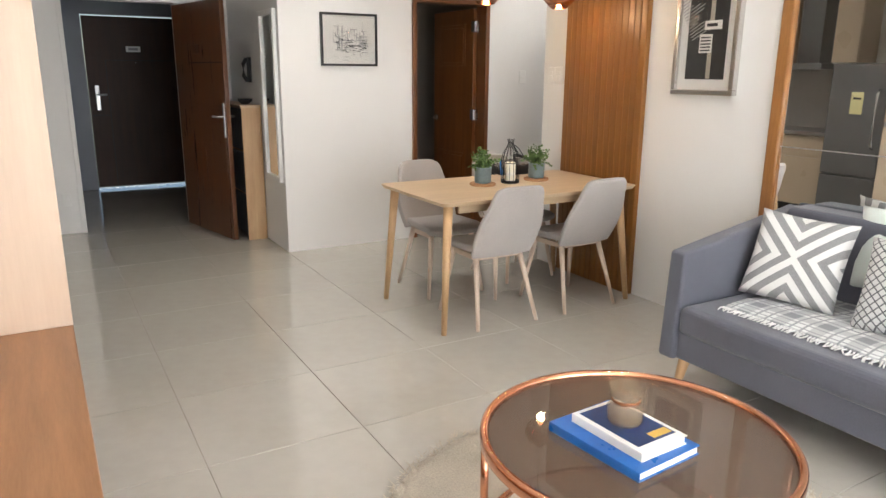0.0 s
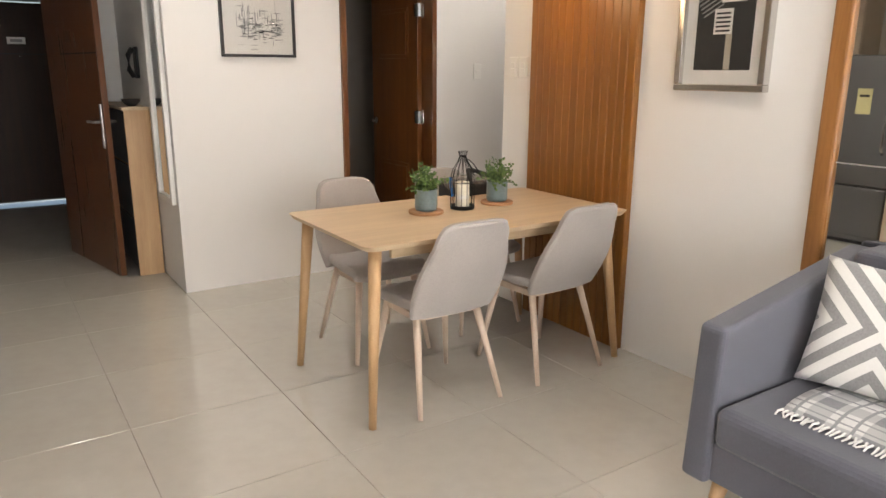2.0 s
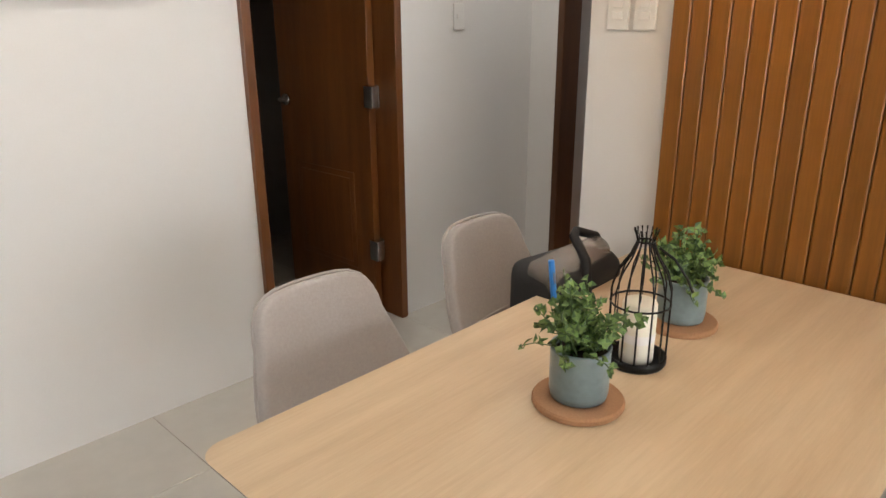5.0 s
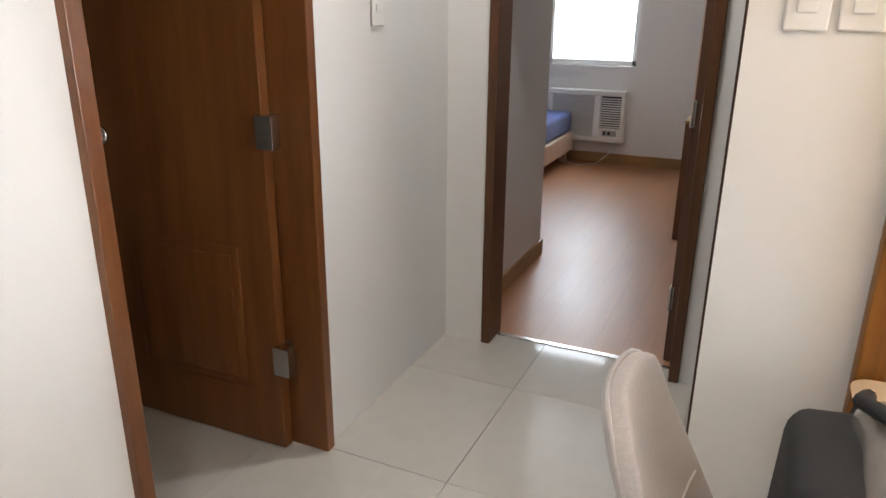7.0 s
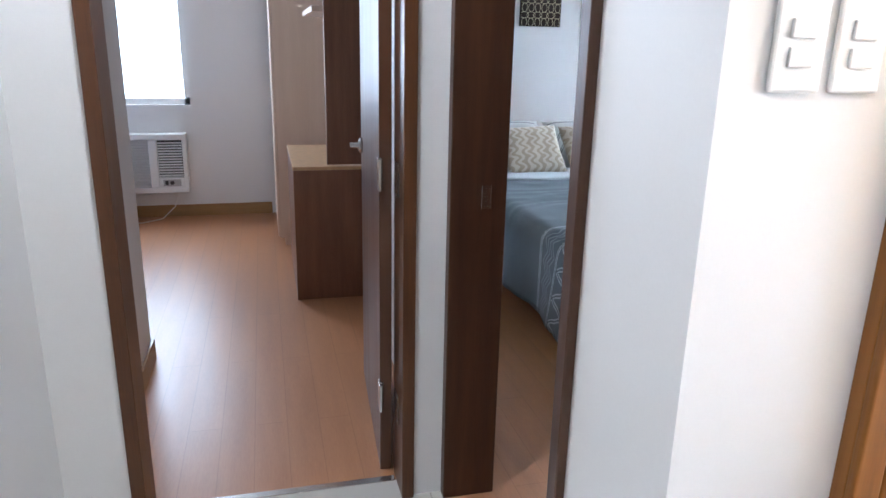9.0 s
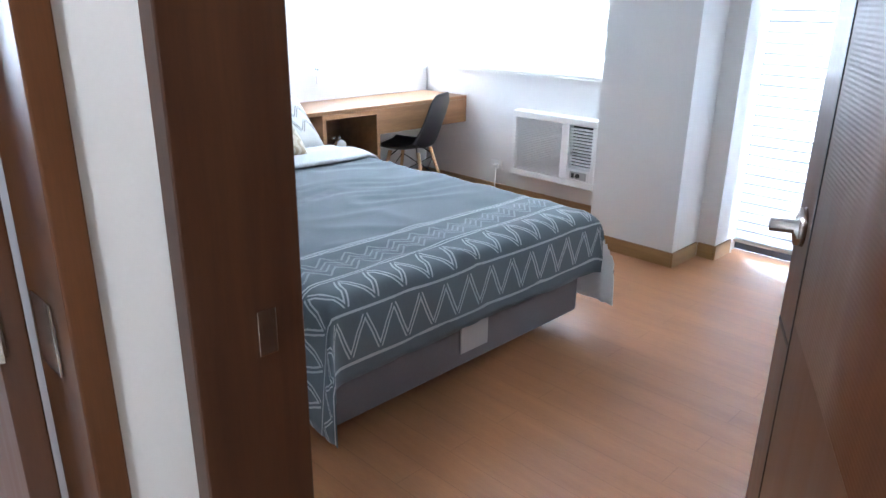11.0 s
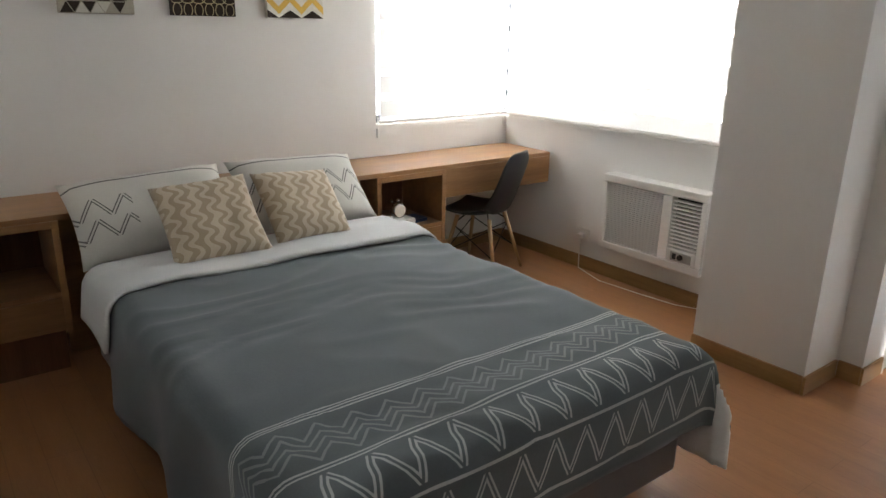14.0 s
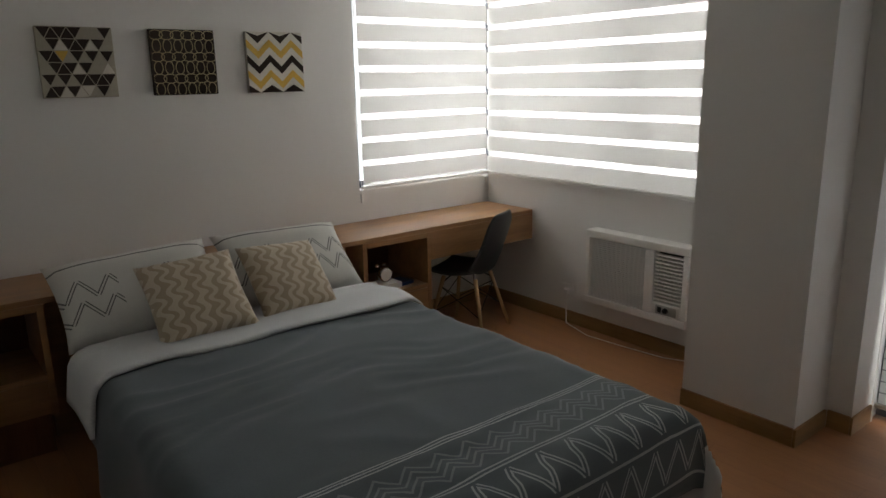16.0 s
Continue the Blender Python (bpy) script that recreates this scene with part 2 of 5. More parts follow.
WALL = surf("wall_paint", (.76, .745, .72), .55, var=.025, big=.7, fine=180, bmp=.12, bdist=.001)
CEIL = surf("ceiling_paint", (.8, .79, .77), .7, var=.02, bmp=.08)
TILE = tile_material()
GROUT = surf("grout", (.34, .31, .27), .9)
LAM = laminate()
BASEB = wood("baseboard_wood", (.25, .14, .05), (.37, .22, .09), .35, (1, 1, 12))
DARKD = wood("dark_door", (.026, .010, .006), (.052, .021, .012), .6, (10, 10, .8), 5, .03)
BROWND = wood("brown_door", (.090, .030, .009), (.150, .054, .016), .3, (10, 10, .8), 5, .03)
JAMB = wood("door_jamb", (.060, .022, .008), (.120, .046, .015), .35, (12, 12, .8), 5)
BATHD = wood("orange_brown_door", (.120, .040, .010), (.205, .075, .018), .32, (10, 10, .8), 5, .02)
BEDD = wood("deep_brown_door", (.062, .023, .010), (.105, .040, .016), .33, (10, 10, .8), 5, .03)
JAMBD = wood("dark_jamb", (.042, .016, .007), (.080, .031, .012), .4, (12, 12, .8), 5)
SLATW = wood("teak_slat", (.155, .058, .008), (.285, .112, .016), .38, (14, 14, .7), 5)
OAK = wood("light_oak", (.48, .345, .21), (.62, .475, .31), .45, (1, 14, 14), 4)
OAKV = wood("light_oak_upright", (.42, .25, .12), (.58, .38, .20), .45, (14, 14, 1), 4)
BEECH = wood("pale_beech", (.56, .43, .33), (.70, .57, .46), .5, (14, 14, 1), 4)
BENCHW = wood("walnut_top", (.26, .12, .05), (.42, .21, .10), .35, (12, 1, 12), 4)
DESKW = wood("desk_wood", (.23, .115, .05), (.41, .22, .10), .42, (12, 1, 12), 4)
# brown of the second room's shelf unit, also the painted shade in the bedside niches
CABW = wood("cabinet_wood_niche_shade", (.13, .05, .025), (.22, .10, .05), .4, (12, 12, 1), 4)
CREAM = surf("cream_laminate", (.62, .50, .37), .3, var=.03, big=.8)
PANELW = wood("pale_panel", (.66, .49, .36), (.75, .58, .44), .4, (10, 10, .7), 3)
STEEL = surf("brushed_steel", (.42, .42, .42), .32, 1, var=.08, fine=300, bmp=.05)
FRIDGE = surf("fridge_steel", (.20, .195, .19), .38, .85, var=.08, fine=300, bmp=.05)
CHROME = surf("satin_chrome", (.62, .6, .57), .22, 1, var=.05)
COPPER = surf("copper", (.72, .34, .20), .16, 1, var=.08)
GOLDW = wood("gilt_wood", (.20, .085, .02), (.36, .16, .05), .3, (12, 12, 1), 5)
BLACK = surf("black_plastic", (.018, .018, .02), .45, var=.2)
BLACKM = surf("black_wire", (.012, .012, .012), .4, .6, var=.2)
WHITEP = surf("white_plastic", (.78, .77, .74), .35, var=.03)
GRILLE = surf("grey_plastic", (.42, .41, .39), .5, var=.05)
MIRROR, _mn, _mb = nodes_of("mirror_silver")
_mb.inputs["Base Color"].default_value, _mb.inputs["Roughness"].default_value, _mb.inputs["Metallic"].default_value = (.84, .86, .85, 1), .015, 1
SOFA = cloth("slate_upholstery", (.105, .108, .135), .92, .10)
CHAIRC = cloth("greige_upholstery", (.40, .365, .34), .92, .10)
SHEET = cloth("white_cotton", (.62, .64, .65), .9, .05)
DUVET = printed("slate_duvet", (.092, .118, .130), (.46, .50, .50), duvet_mask)
BEDBASE = cloth("grey_divan", (.13, .12, .125), .6, .12)
SHAM = printed("printed_sham", (.60, .59, .55), (.06, .06, .06), sham_mask, .06)
WAVY = printed("wavy_cushion", (.44, .35, .245), (.64, .56, .44), wavy_mask, .06)
CHEV = printed("chevron_cushion", (.72, .71, .69), (.20, .20, .205), chevron_mask, .05)
NETC = printed("net_cushion", (.13, .13, .14), (.70, .70, .69), net_mask, .05)
PLAID = printed("plaid_throw", (.66, .66, .65), (.11, .12, .14), plaid_mask, .08)
MINT = cloth("pale_cushion", (.68, .74, .70), .9, .05)
RUG = cloth("shaggy_rug", (.50, .44, .35), 1, .3, 120)
FRINGE = cloth("white_yarn", (.72, .71, .69), 1, .1)
POT = surf("blue_glaze", (.17, .23, .245), .35, var=.18, big=9, fine=70, bmp=.3)
CORK = surf("cork", (.38, .20, .10), .9, var=.2, fine=200)
LEAF = surf("leaf", (.14, .23, .06), .55, var=.35, big=14)
LEAF2 = surf("leaf_dark", (.06, .115, .035), .55, var=.35, big=14)
SOIL = surf("soil", (.03, .02, .014), 1)
WAX = surf("candle_wax", (.78, .74, .62), .6, var=.03)
PAPER = surf("paper", (.78, .76, .72), .8, var=.03)
BLUEB = surf("blue_cover", (.015, .13, .44), .3, var=.15, big=8)
NAVY = surf("navy_cover", (.02, .045, .14), .3, var=.2)
SMOKE = tinted_pane("bronze_glass", (.13, .085, .06), .30)
JARG = tinted_pane("amber_glass", (.34, .25, .15), .72)
PANE = tinted_pane("window_pane", (.5, .5, .5), .93)
BLINDA = blind_cloth("blind_cloth", (.80, .80, .79), .42, .005)
BLINDC = blind_cloth("blind_closed_sheer", (.82, .83, .84), .44, .006)
BLINDD = blind_cloth("blind_closed_cloth", (.80, .81, .82), .38, .004)
# grey of the thin shadow lines drawn at the blind's band edges
SHADE_LINE = surf("blind_shade_line", (.30, .31, .33), .8)
BLINDB = blind_cloth("blind_sheer", (.88, .88, .88), .5, .62)
ALU = surf("dark_aluminium", (.06, .07, .09), .4, .5)
STONE = surf("grey_counter", (.22, .20, .19), .3, var=.15, fine=90)
BACKSP = surf("grey_splash", (.50, .48, .45), .3, var=.06)
INK = surf("ink", (.03, .03, .03), .7)
GREYINK = surf("grey_ink", (.3, .3, .3), .8)
YELLOW = surf("mustard", (.66, .42, .09), .85)
TAUPE = surf("taupe", (.42, .38, .31), .85)
BROWNI = surf("dark_brown_print", (.03, .018, .012), .85)
OFFW = surf("off_white_print", (.66, .63, .56), .85)
SHELL = surf("charcoal_shell", (.022, .024, .03), .45, var=.15)
BLUEC = cloth("blue_bedcover", (.02, .05, .22), .9)
GREEN = surf("green_tag", (.04, .28, .12), .5)
STICKER = surf("yellow_label", (.72, .66, .34), .6)
BAGB = cloth("black_nylon", (.010, .010, .011), .7, sheen=0)
CLEARP = tinted_pane("clear_plastic", (.45, .40, .36), .55)
BLUEP = surf("blue_trim", (.02, .2, .6), .4)
WARM = glow("warm_bulb", (1, .62, .25), 18)
LAMPW = glow("downlight_lens", (1, .93, .8), 14)


# ---- building helpers ----
def part(name, bm, material, parent=None, label="", smooth=False, thick=0.0):
    me = bpy.data.meshes.new(name)
    bm.to_mesh(me)
    bm.free()
    for m in (material if isinstance(material, (list, tuple)) else (material,)):
        me.materials.append(m)
    if smooth:
        me.polygons.foreach_set("use_smooth", [True] * len(me.polygons))
    ob = new(name, me)
    if parent:
        ob.parent = parent
    if thick:
        mod = ob.modifiers.new("thickness", "SOLIDIFY")
        mod.thickness, mod.offset = thick, 0
    return tagged(ob, label)


def thing(name, label, category, x=0, y=0, z=0, turn=0, group=""):
    ob = new(name)
    ob.empty_display_size = .1
    ob.matrix_world = pose(x, y, z, 0, 0, turn)
    return tagged(ob, label, category, group)


def add_box(bm, x0, x1, y0, y1, z0, z1, bev=0.0, seg=2, m=None):
    r = bmesh.ops.create_cube(bm, size=1, matrix=Matrix.Translation(((x0 + x1) / 2, (y0 + y1) / 2, (z0 + z1) / 2)) @ Matrix.Diagonal((x1 - x0, y1 - y0, z1 - z0, 1)))
    vs = r["verts"]
    if bev:
        es = list({e for v in vs for e in v.link_edges})
        o = bmesh.ops.bevel(bm, geom=es, offset=bev, segments=seg, profile=.5, affect="EDGES")
        vs = o["verts"]
    if m:
        bmesh.ops.transform(bm, matrix=m, verts=list(set(vs)))
    return vs


def box(x0, x1, y0, y1, z0, z1, bev=0.0, seg=2, m=None):
    bm = bmesh.new()
    add_box(bm, x0, x1, y0, y1, z0, z1, bev, seg, m)
    return bm


def add_tube(bm, pts, r0, r1=None, seg=10):
    """A round bar along points, tapering from r0 to r1, with closed ends."""
    r1 = r0 if r1 is None else r1
    pts = [Vector(p) for p in pts]
    rings = []
    for i, p in enumerate(pts):
        d = (pts[min(i + 1, len(pts) - 1)] - pts[max(i - 1, 0)]).normalized()
        side = d.cross(Vector((0, 0, 1)))
        if side.length < 1e-3:
            side = Vector((1, 0, 0))
        side.normalize()
        up = side.cross(d)
        r = r0 + (r1 - r0) * i / (len(pts) - 1)
        rings.append([bm.verts.new(p + r * (math.cos(a) * side + math.sin(a) * up)) for a in (2 * math.pi * k / seg for k in range(seg))])
    for a, b in zip(rings, rings[1:]):
        for k in range(seg):
            bm.faces.new((a[k], a[(k + 1) % seg], b[(k + 1) % seg], b[k]))
    bm.faces.new(rings[0][::-1])
    bm.faces.new(rings[-1])


def tube(pts, r0, r1=None, seg=10):
    bm = bmesh.new()
    add_tube(bm, pts, r0, r1, seg)
    bmesh.ops.recalc_face_normals(bm, faces=bm.faces)
    return bm


def lathe(profile, seg=28, x=0, y=0, z=0, ring=False):
    """Turns (radius, height) pairs about the upright axis."""
    bm = bmesh.new()
    rings = []
    for r, h in profile:
        rings.append([bm.verts.new((x + max(r, 1e-4) * math.cos(2 * math.pi * k / seg), y + max(r, 1e-4) * math.sin(2 * math.pi * k / seg), z + h)) for k in range(seg)])
    for a, b in zip(rings, rings[1:]):
        for k in range(seg):
            bm.faces.new((a[k], a[(k + 1) % seg], b[(k + 1) % seg], b[k]))
    if ring:
        for k in range(seg):
            bm.faces.new((rings[-1][k], rings[-1][(k + 1) % seg], rings[0][(k + 1) % seg], rings[0][k]))
    else:
        bm.faces.new(rings[0][::-1])
        bm.faces.new(rings[-1])
    bmesh.ops.recalc_face_normals(bm, faces=bm.faces)
    return bm


def sheet(nu, nv, place, uv=None):
    """A surface place(s, t) over the unit square, with its own metres as uv."""
    bm = bmesh.new()
    grid = [[bm.verts.new(place(i / nu, j / nv)) for j in range(nv + 1)] for i in range(nu + 1)]
    lay = bm.loops.layers.uv.new("uv")
    for i in range(nu):
        for j in range(nv):
            f = bm.faces.new((grid[i][j], grid[i + 1][j], grid[i + 1][j + 1], grid[i][j + 1]))
            if uv:
                for lp, (a, b) in zip(f.loops, ((i, j), (i + 1, j), (i + 1, j + 1), (i, j + 1))):
                    lp[lay].uv = uv(a / nu, b / nv)
    bmesh.ops.recalc_face_normals(bm, faces=bm.faces)
    return bm


def cushion(w, h, t, m, pinch=.06):
    """A filled cushion, w by h, t thick, with pulled-in sides and pointed corners; uv in metres from its middle."""
    bm = bmesh.new()
    lay = bm.loops.layers.uv.new("uv")
    n = 18
    for side in (1, -1):
        g = []
        for i in range(n + 1):
            row = []
            for j in range(n + 1):
                u, v = 2 * i / n - 1, 2 * j / n - 1
                x = w / 2 * u * (1 - pinch * (1 - v * v) * u * u)
                y = h / 2 * v * (1 - pinch * (1 - u * u) * v * v)
                z = side * t / 2 * (max(0, (1 - u ** 4) * (1 - v ** 4))) ** .5
                z += .008 * noise.noise(Vector((u * 2.2, v * 2.2, side + w * 7)))
                row.append((bm.verts.new((x, y, z)), x, y))
            g.append(row)
        for i in range(n):
            for j in range(n):
                q = (g[i][j], g[i + 1][j], g[i + 1][j + 1], g[i][j + 1])
                f = bm.faces.new([k[0] for k in (q if side > 0 else q[::-1])])
                for lp, k in zip(f.loops, q if side > 0 else q[::-1]):
                    lp[lay].uv = (k[1], k[2])
    bmesh.ops.remove_doubles(bm, verts=bm.verts, dist=.0185)
    bmesh.ops.transform(bm, matrix=m, verts=bm.verts)
    return bm


def structure(name, boxes, material, label, category, bev=0.0):
    bm = bmesh.new()
    for b in boxes:
        add_box(bm, *b, bev)
    return tagged(part(name, bm, material), label, category, kind="structure")


H = 2.74
# ---- setting ----
floor = structure("floor", [(-1.6, 4.93, -1.9, 7.42, -.12, -.006)], GROUT, "polished cream porcelain tile floor with thin dark joints", "floor")
structure("floor_hall", [(-2, 4, 7.42, 10.1, -.12, -.002)], TILE, "dull tiled floor of the outer hall", "floor")
structure("floor_bedroom", [(4.93, 9.45, 4.42, 8.2, -.12, 0), (3.72, 8.5, .50, 4.42, -.12, 0), (4.02, 4.79, 4.42, 4.5, -.12, .001)], LAM, "warm brown wood laminate floor", "floor")
structure("floor_bathroom", [(2.9, 4.9, 5.78, 7.4, -.1, -.001)], TILE, "tiled floor of the dark bathroom", "floor")
structure("ceiling", [(-1.7, 9.7, -2, 10.1, H, H + .12)], CEIL, "flat white painted ceiling", "ceiling")
structure("wall_picture", [(1.87, 3.07, 5.66, 5.78, 0, H), (3.825, 4.95, 5.66, 5.78, 0, H), (3.07, 3.825, 5.66, 5.78, 2.12, H)], WALL, "off-white painted wall with the bathroom doorway", "wall")
structure("wall_entry_side", [(1.87, 1.99, 5.78, 7.42, 0, H)], WALL, "off-white painted wall of the entry", "wall")
structure("wall_entry", [(-.9, .42, 7.30, 7.42, 0, H), (1.40, 1.87, 7.30, 7.42, 0, H), (.42, 1.40, 7.30, 7.42, 2.14, H)], WALL, "off-white wall with the flat's front doorway", "wall")
structure("wall_hall", [(.30, .42, 7.42, 9.9, 0, H), (1.95, 2.07, 7.42, 9.9, 0, H), (.3, .74, 9.9, 10.02, 0, H), (1.84, 2.07, 9.9, 10.02, 0, H), (.74, 1.84, 9.9, 10.02, 2.15, H)], surf("hall_paint", (.30, .32, .36), .6, var=.03), "grey painted walls of the outer hall", "wall")
# wall colour lowered to carry the darkness of the unlit bathroom
structure("wall_bathroom", [(2.9, 4.9, 7.3, 7.4, 0, H), (2.88, 2.98, 5.78, 7.3, 0, H), (4.83, 4.93, 5.78, 7.3, 0, H)], surf("bath_tile_dimmed", (.30, .27, .24), .3, var=.05), "tiled bathroom walls, the unlit room's darkness put into their colour", "wall")
structure("wall_slat", [(3.60, 3.72, -1.9, 4.49, 0, H)], WALL, "off-white painted wall behind sofa and dining table", "wall")
structure("wall_corridor", [(3.72, 3.945, 4.36, 4.49, 0, H), (3.945, 4.83, 4.36, 4.49, 2.12, H), (4.83, 9.45, 4.36, 4.49, 0, H)], WALL, "off-white wall with the bedroom doorway", "wall")
structure("wall_corridor_end", [(4.83, 4.95, 4.49, 4.62, 0, H), (4.83, 4.95, 5.46, 5.66, 0, H), (4.83, 4.95, 4.62, 5.46, 2.12, H)], WALL, "off-white end wall with the second bedroom doorway", "wall")
structure("wall_headboard", [(8.41, 8.55, 1.76, 4.36, 0, H), (8.41, 8.55, .45, 1.76, 0, .97), (8.41, 8.55, .45, 1.76, 2.56, H), (8.41, 8.55, .45, .50, .97, 2.56)], WALL, "off-white bedroom wall behind the bed", "wall")
structure("wall_window", [(6.34, 8.41, .47, .61, 0, .97), (6.34, 8.41, .47, .61, 2.56, H), (3.72, 4.60, .47, .61, 0, H), (4.60, 5.64, .47, .61, 2.35, H), (5.64, 5.76, .47, .815, 0, H), (5.76, 6.34, .47, 1.13, 0, H)], WALL, "off-white window wall with a square column", "wall")
structure("wall_second_room", [(4.95, 6.11, 5.60, 5.68, 0, H), (6.01, 6.11, 5.68, 8.1, 0, H), (6.11, 9.45, 8.0, 8.1, 0, H), (9.07, 9.19, 4.49, 5.62, 0, H), (9.07, 9.19, 6.50, 8.0, 0, H), (9.07, 9.19, 5.62, 6.50, 0, .94), (9.07, 9.19, 5.62, 6.50, 2.3, H)], WALL, "white painted walls of the second bedroom", "wall")
structure("wall_living_left", [(-.62, -.50, -1.9, 3.2, 0, H), (-.9, -.78, 3.2, 7.3, 0, H), (-.78, -.62, 3.1, 3.2, 0, H)], WALL, "off-white wall behind the low cabinet and kitchen", "wall")
structure("wall_living_window", [(-.5, 3.6, -1.72, -1.60, 0, .25), (-.5, 3.6, -1.72, -1.60, 2.45, H), (-.5, -.1, -1.72, -1.60, .25, 2.45), (3.1, 3.6, -1.72, -1.60, .25, 2.45)], WALL, "off-white living room wall with a wide window", "wall")


def baseboard(name, boxes):
    structure(name, boxes, BASEB, "brown wooden baseboard along the bedroom wall", "baseboard", .002)


baseboard("baseboard_window", [(6.345, 8.40, .612, .626, 0, .09)])
baseboard("baseboard_column", [(5.76, 6.34, 1.132, 1.146, 0, .09), (5.744, 5.758, .83, 1.146, 0, .09), (5.64, 5.744, .817, .831, 0, .09), (5.626, 5.638, .612, .831, 0, .09)])
baseboard("baseboard_headboard", [(8.395, 8.408, .626, 4.35, 0, .09)])
baseboard("baseboard_second", [(9.055, 9.068, 5.0, 7.9, 0, .10), (4.98, 6.11, 5.585, 5.598, 0, .10), (6.112, 6.126, 5.585, 7.9, 0, .10)])


# ---- doors ----
def doorway(name, x0, x1, y0, y1, top, along, label, material=JAMB):
    """A wooden jamb lining an opening; along: the axis of the wall."""
    bm = bmesh.new()
    w = .04
    if along == "x":
        for b in ((x0, x0 + w, y0, y1, 0, top), (x1 - w, x1, y0, y1, 0, top), (x0, x1, y0, y1, top, top + w)):
            add_box(bm, *b, .003)
    else:
        for b in ((x0, x1, y0, y0 + w, 0, top), (x0, x1, y1 - w, y1, 0, top), (x0, x1, y0, y1, top, top + w)):
            add_box(bm, *b, .003)
    return tagged(part(name, bm, material), label, "door frame", kind="structure")


doorway("door_frame_1", 3.05, 3.845, 5.635, 5.80, 2.08, "x", "brown wooden frame of the bathroom door", BATHD)
doorway("door_frame_2", 3.93, 4.826, 4.335, 4.51, 2.08, "x", "brown wooden frame of the bedroom door", JAMBD)
doorway("door_frame_3", 4.812, 4.97, 4.605, 5.475, 2.08, "y", "brown wooden frame of the second bedroom door")
doorway("door_frame_4", .40, 1.42, 7.28, 7.44, 2.10, "x", "white painted frame of the front door", WALL)


def lever(parent, x, y, z, out, toward, material=CHROME):
    """A lever handle with rosette; out: the side it sticks out to (along y), toward: the way the lever points (along x)."""
    h = part("door_handle", lathe([(0, 0), (.032, 0), (.03, .012), (.012, .016), (.011, .05), (0, .05)], 18), material, parent, "satin metal lever handle", True)
    h.matrix_local = pose(x, y, z, -90 * out, 0, 0)
    g = part("lever", tube([(x, y + out * .045, z), (x + toward * .04, y + out * .052, z), (x + toward * .12, y + out * .05, z - .012)], .009, .007), material, None, "", True)
    g.parent = h
    g.matrix_parent_inverse = h.matrix_local.inverted()


def hinge(parent, x, y, z):
    bm = bmesh.new()
    add_box(bm, x - .03, x + .03, y - .004, y + .004, z - .05, z + .05, .001)
    add_tube(bm, [(x, y - .006, z - .052), (x, y - .006, z + .052)], .007)
    part("hinge", bm, CHROME, parent, "steel butt hinge")


def leaf(name, label, width, m, material, panel=True, grooves=False, height=2.06):
    """A door leaf from its hinge along +x; faces look to -y and +y."""
    d = thing(name, label, "door")
    d.matrix_world = m
    tagged(d, kind="structure")
    bm = box(0, width, -.02, .02, .006, height, .003)
    part("door_leaf", bm, material, d)
    for s in (-1, 1):
        if panel:
            for z0, z1 in ((.22, .72), (1.55, 1.93)):
                bm = bmesh.new()
                add_box(bm, .13, width - .13, s * .020, s * .026, z0, z1, .004)
                add_box(bm, .16, width - .16, s * .026, s * .031, z0 + .03, z1 - .03, .004)
                part("door_panel", bm, material, d)
        if grooves:
            bm = bmesh.new()
            add_box(bm, width - .136, width - .129, s * .0195, s * .0215, .01, height - .01)
            for zz in (.965,):
                add_box(bm, width - .129, width - .006, s * .0195, s * .0215, zz, zz + .007)
            part("groove", bm, BLACK, d, "thin black inlaid groove")
    return d


d = leaf("door_1", "dark brown panelled bathroom door standing open", .72, pose(3.775, 5.775, 0, 0, 0, 91), BATHD)
lever(d, .66, .02, 1.04, 1, -1)
for z in (.35, 1.10, 1.90):
    hinge(d, .0, -.02, z)
# the leaf's hinges show on the jamb as steel plates
jp = thing("hinge_plates", "steel hinge plates let into the bathroom door frame", "hinge", 3.762, 5.755, 0)
for z in (.35, 1.10, 1.90):
    part("plate", box(-.028, .012, -.03, .03, z - .05, z + .05, .002), CHROME, jp)

d = leaf("door_2", "brown bedroom door with black grooves standing open inward", .765, pose(3.985, 4.335, 0, 0, 0, -64), BEDD, False, True)
lever(d, .70, .02, 1.15, 1, -1)
lever(d, .70, -.02, 1.15, -1, -1)
for side in (-1, 1):
    # the inner panel's fine level ribs, raised over the leaf
    part("ribbed_panel", sheet(1, 600, lambda a, b, k=side: (.03 + .585 * a, k * (.0212 + .00014 * math.sin(b * 600 * math.pi / 2)), 1.02 + 1.0 * b)), BEDD, d, "finely ribbed upper panel", True, .001)
d = leaf("door_3", "dark brown bedroom door opened flat along the wall", .78, pose(4.985, 4.67, 0, 0, 0, -3.5), BEDD, False)
lever(d, .72, .02, 1.06, 1, -1)
for z in (.30, 1.07, 1.85):
    hinge(d, 0, .02, z)
sp = thing("strike_plate", "small steel strike plate in the bedroom door frame", "plate", 4.785, 4.40, 1.03)
part("plate", box(-.004, 0, -.015, .015, -.035, .035, .001), CHROME, sp)
hp = thing("hinge_plates", "steel hinge plates on the second bedroom door frame", "hinge", 4.90, 4.646, 0)
for z in (.30, 1.07, 1.85):
    part("plate", box(-.035, .035, 0, .004, z - .05, z + .05, .001), CHROME, hp)

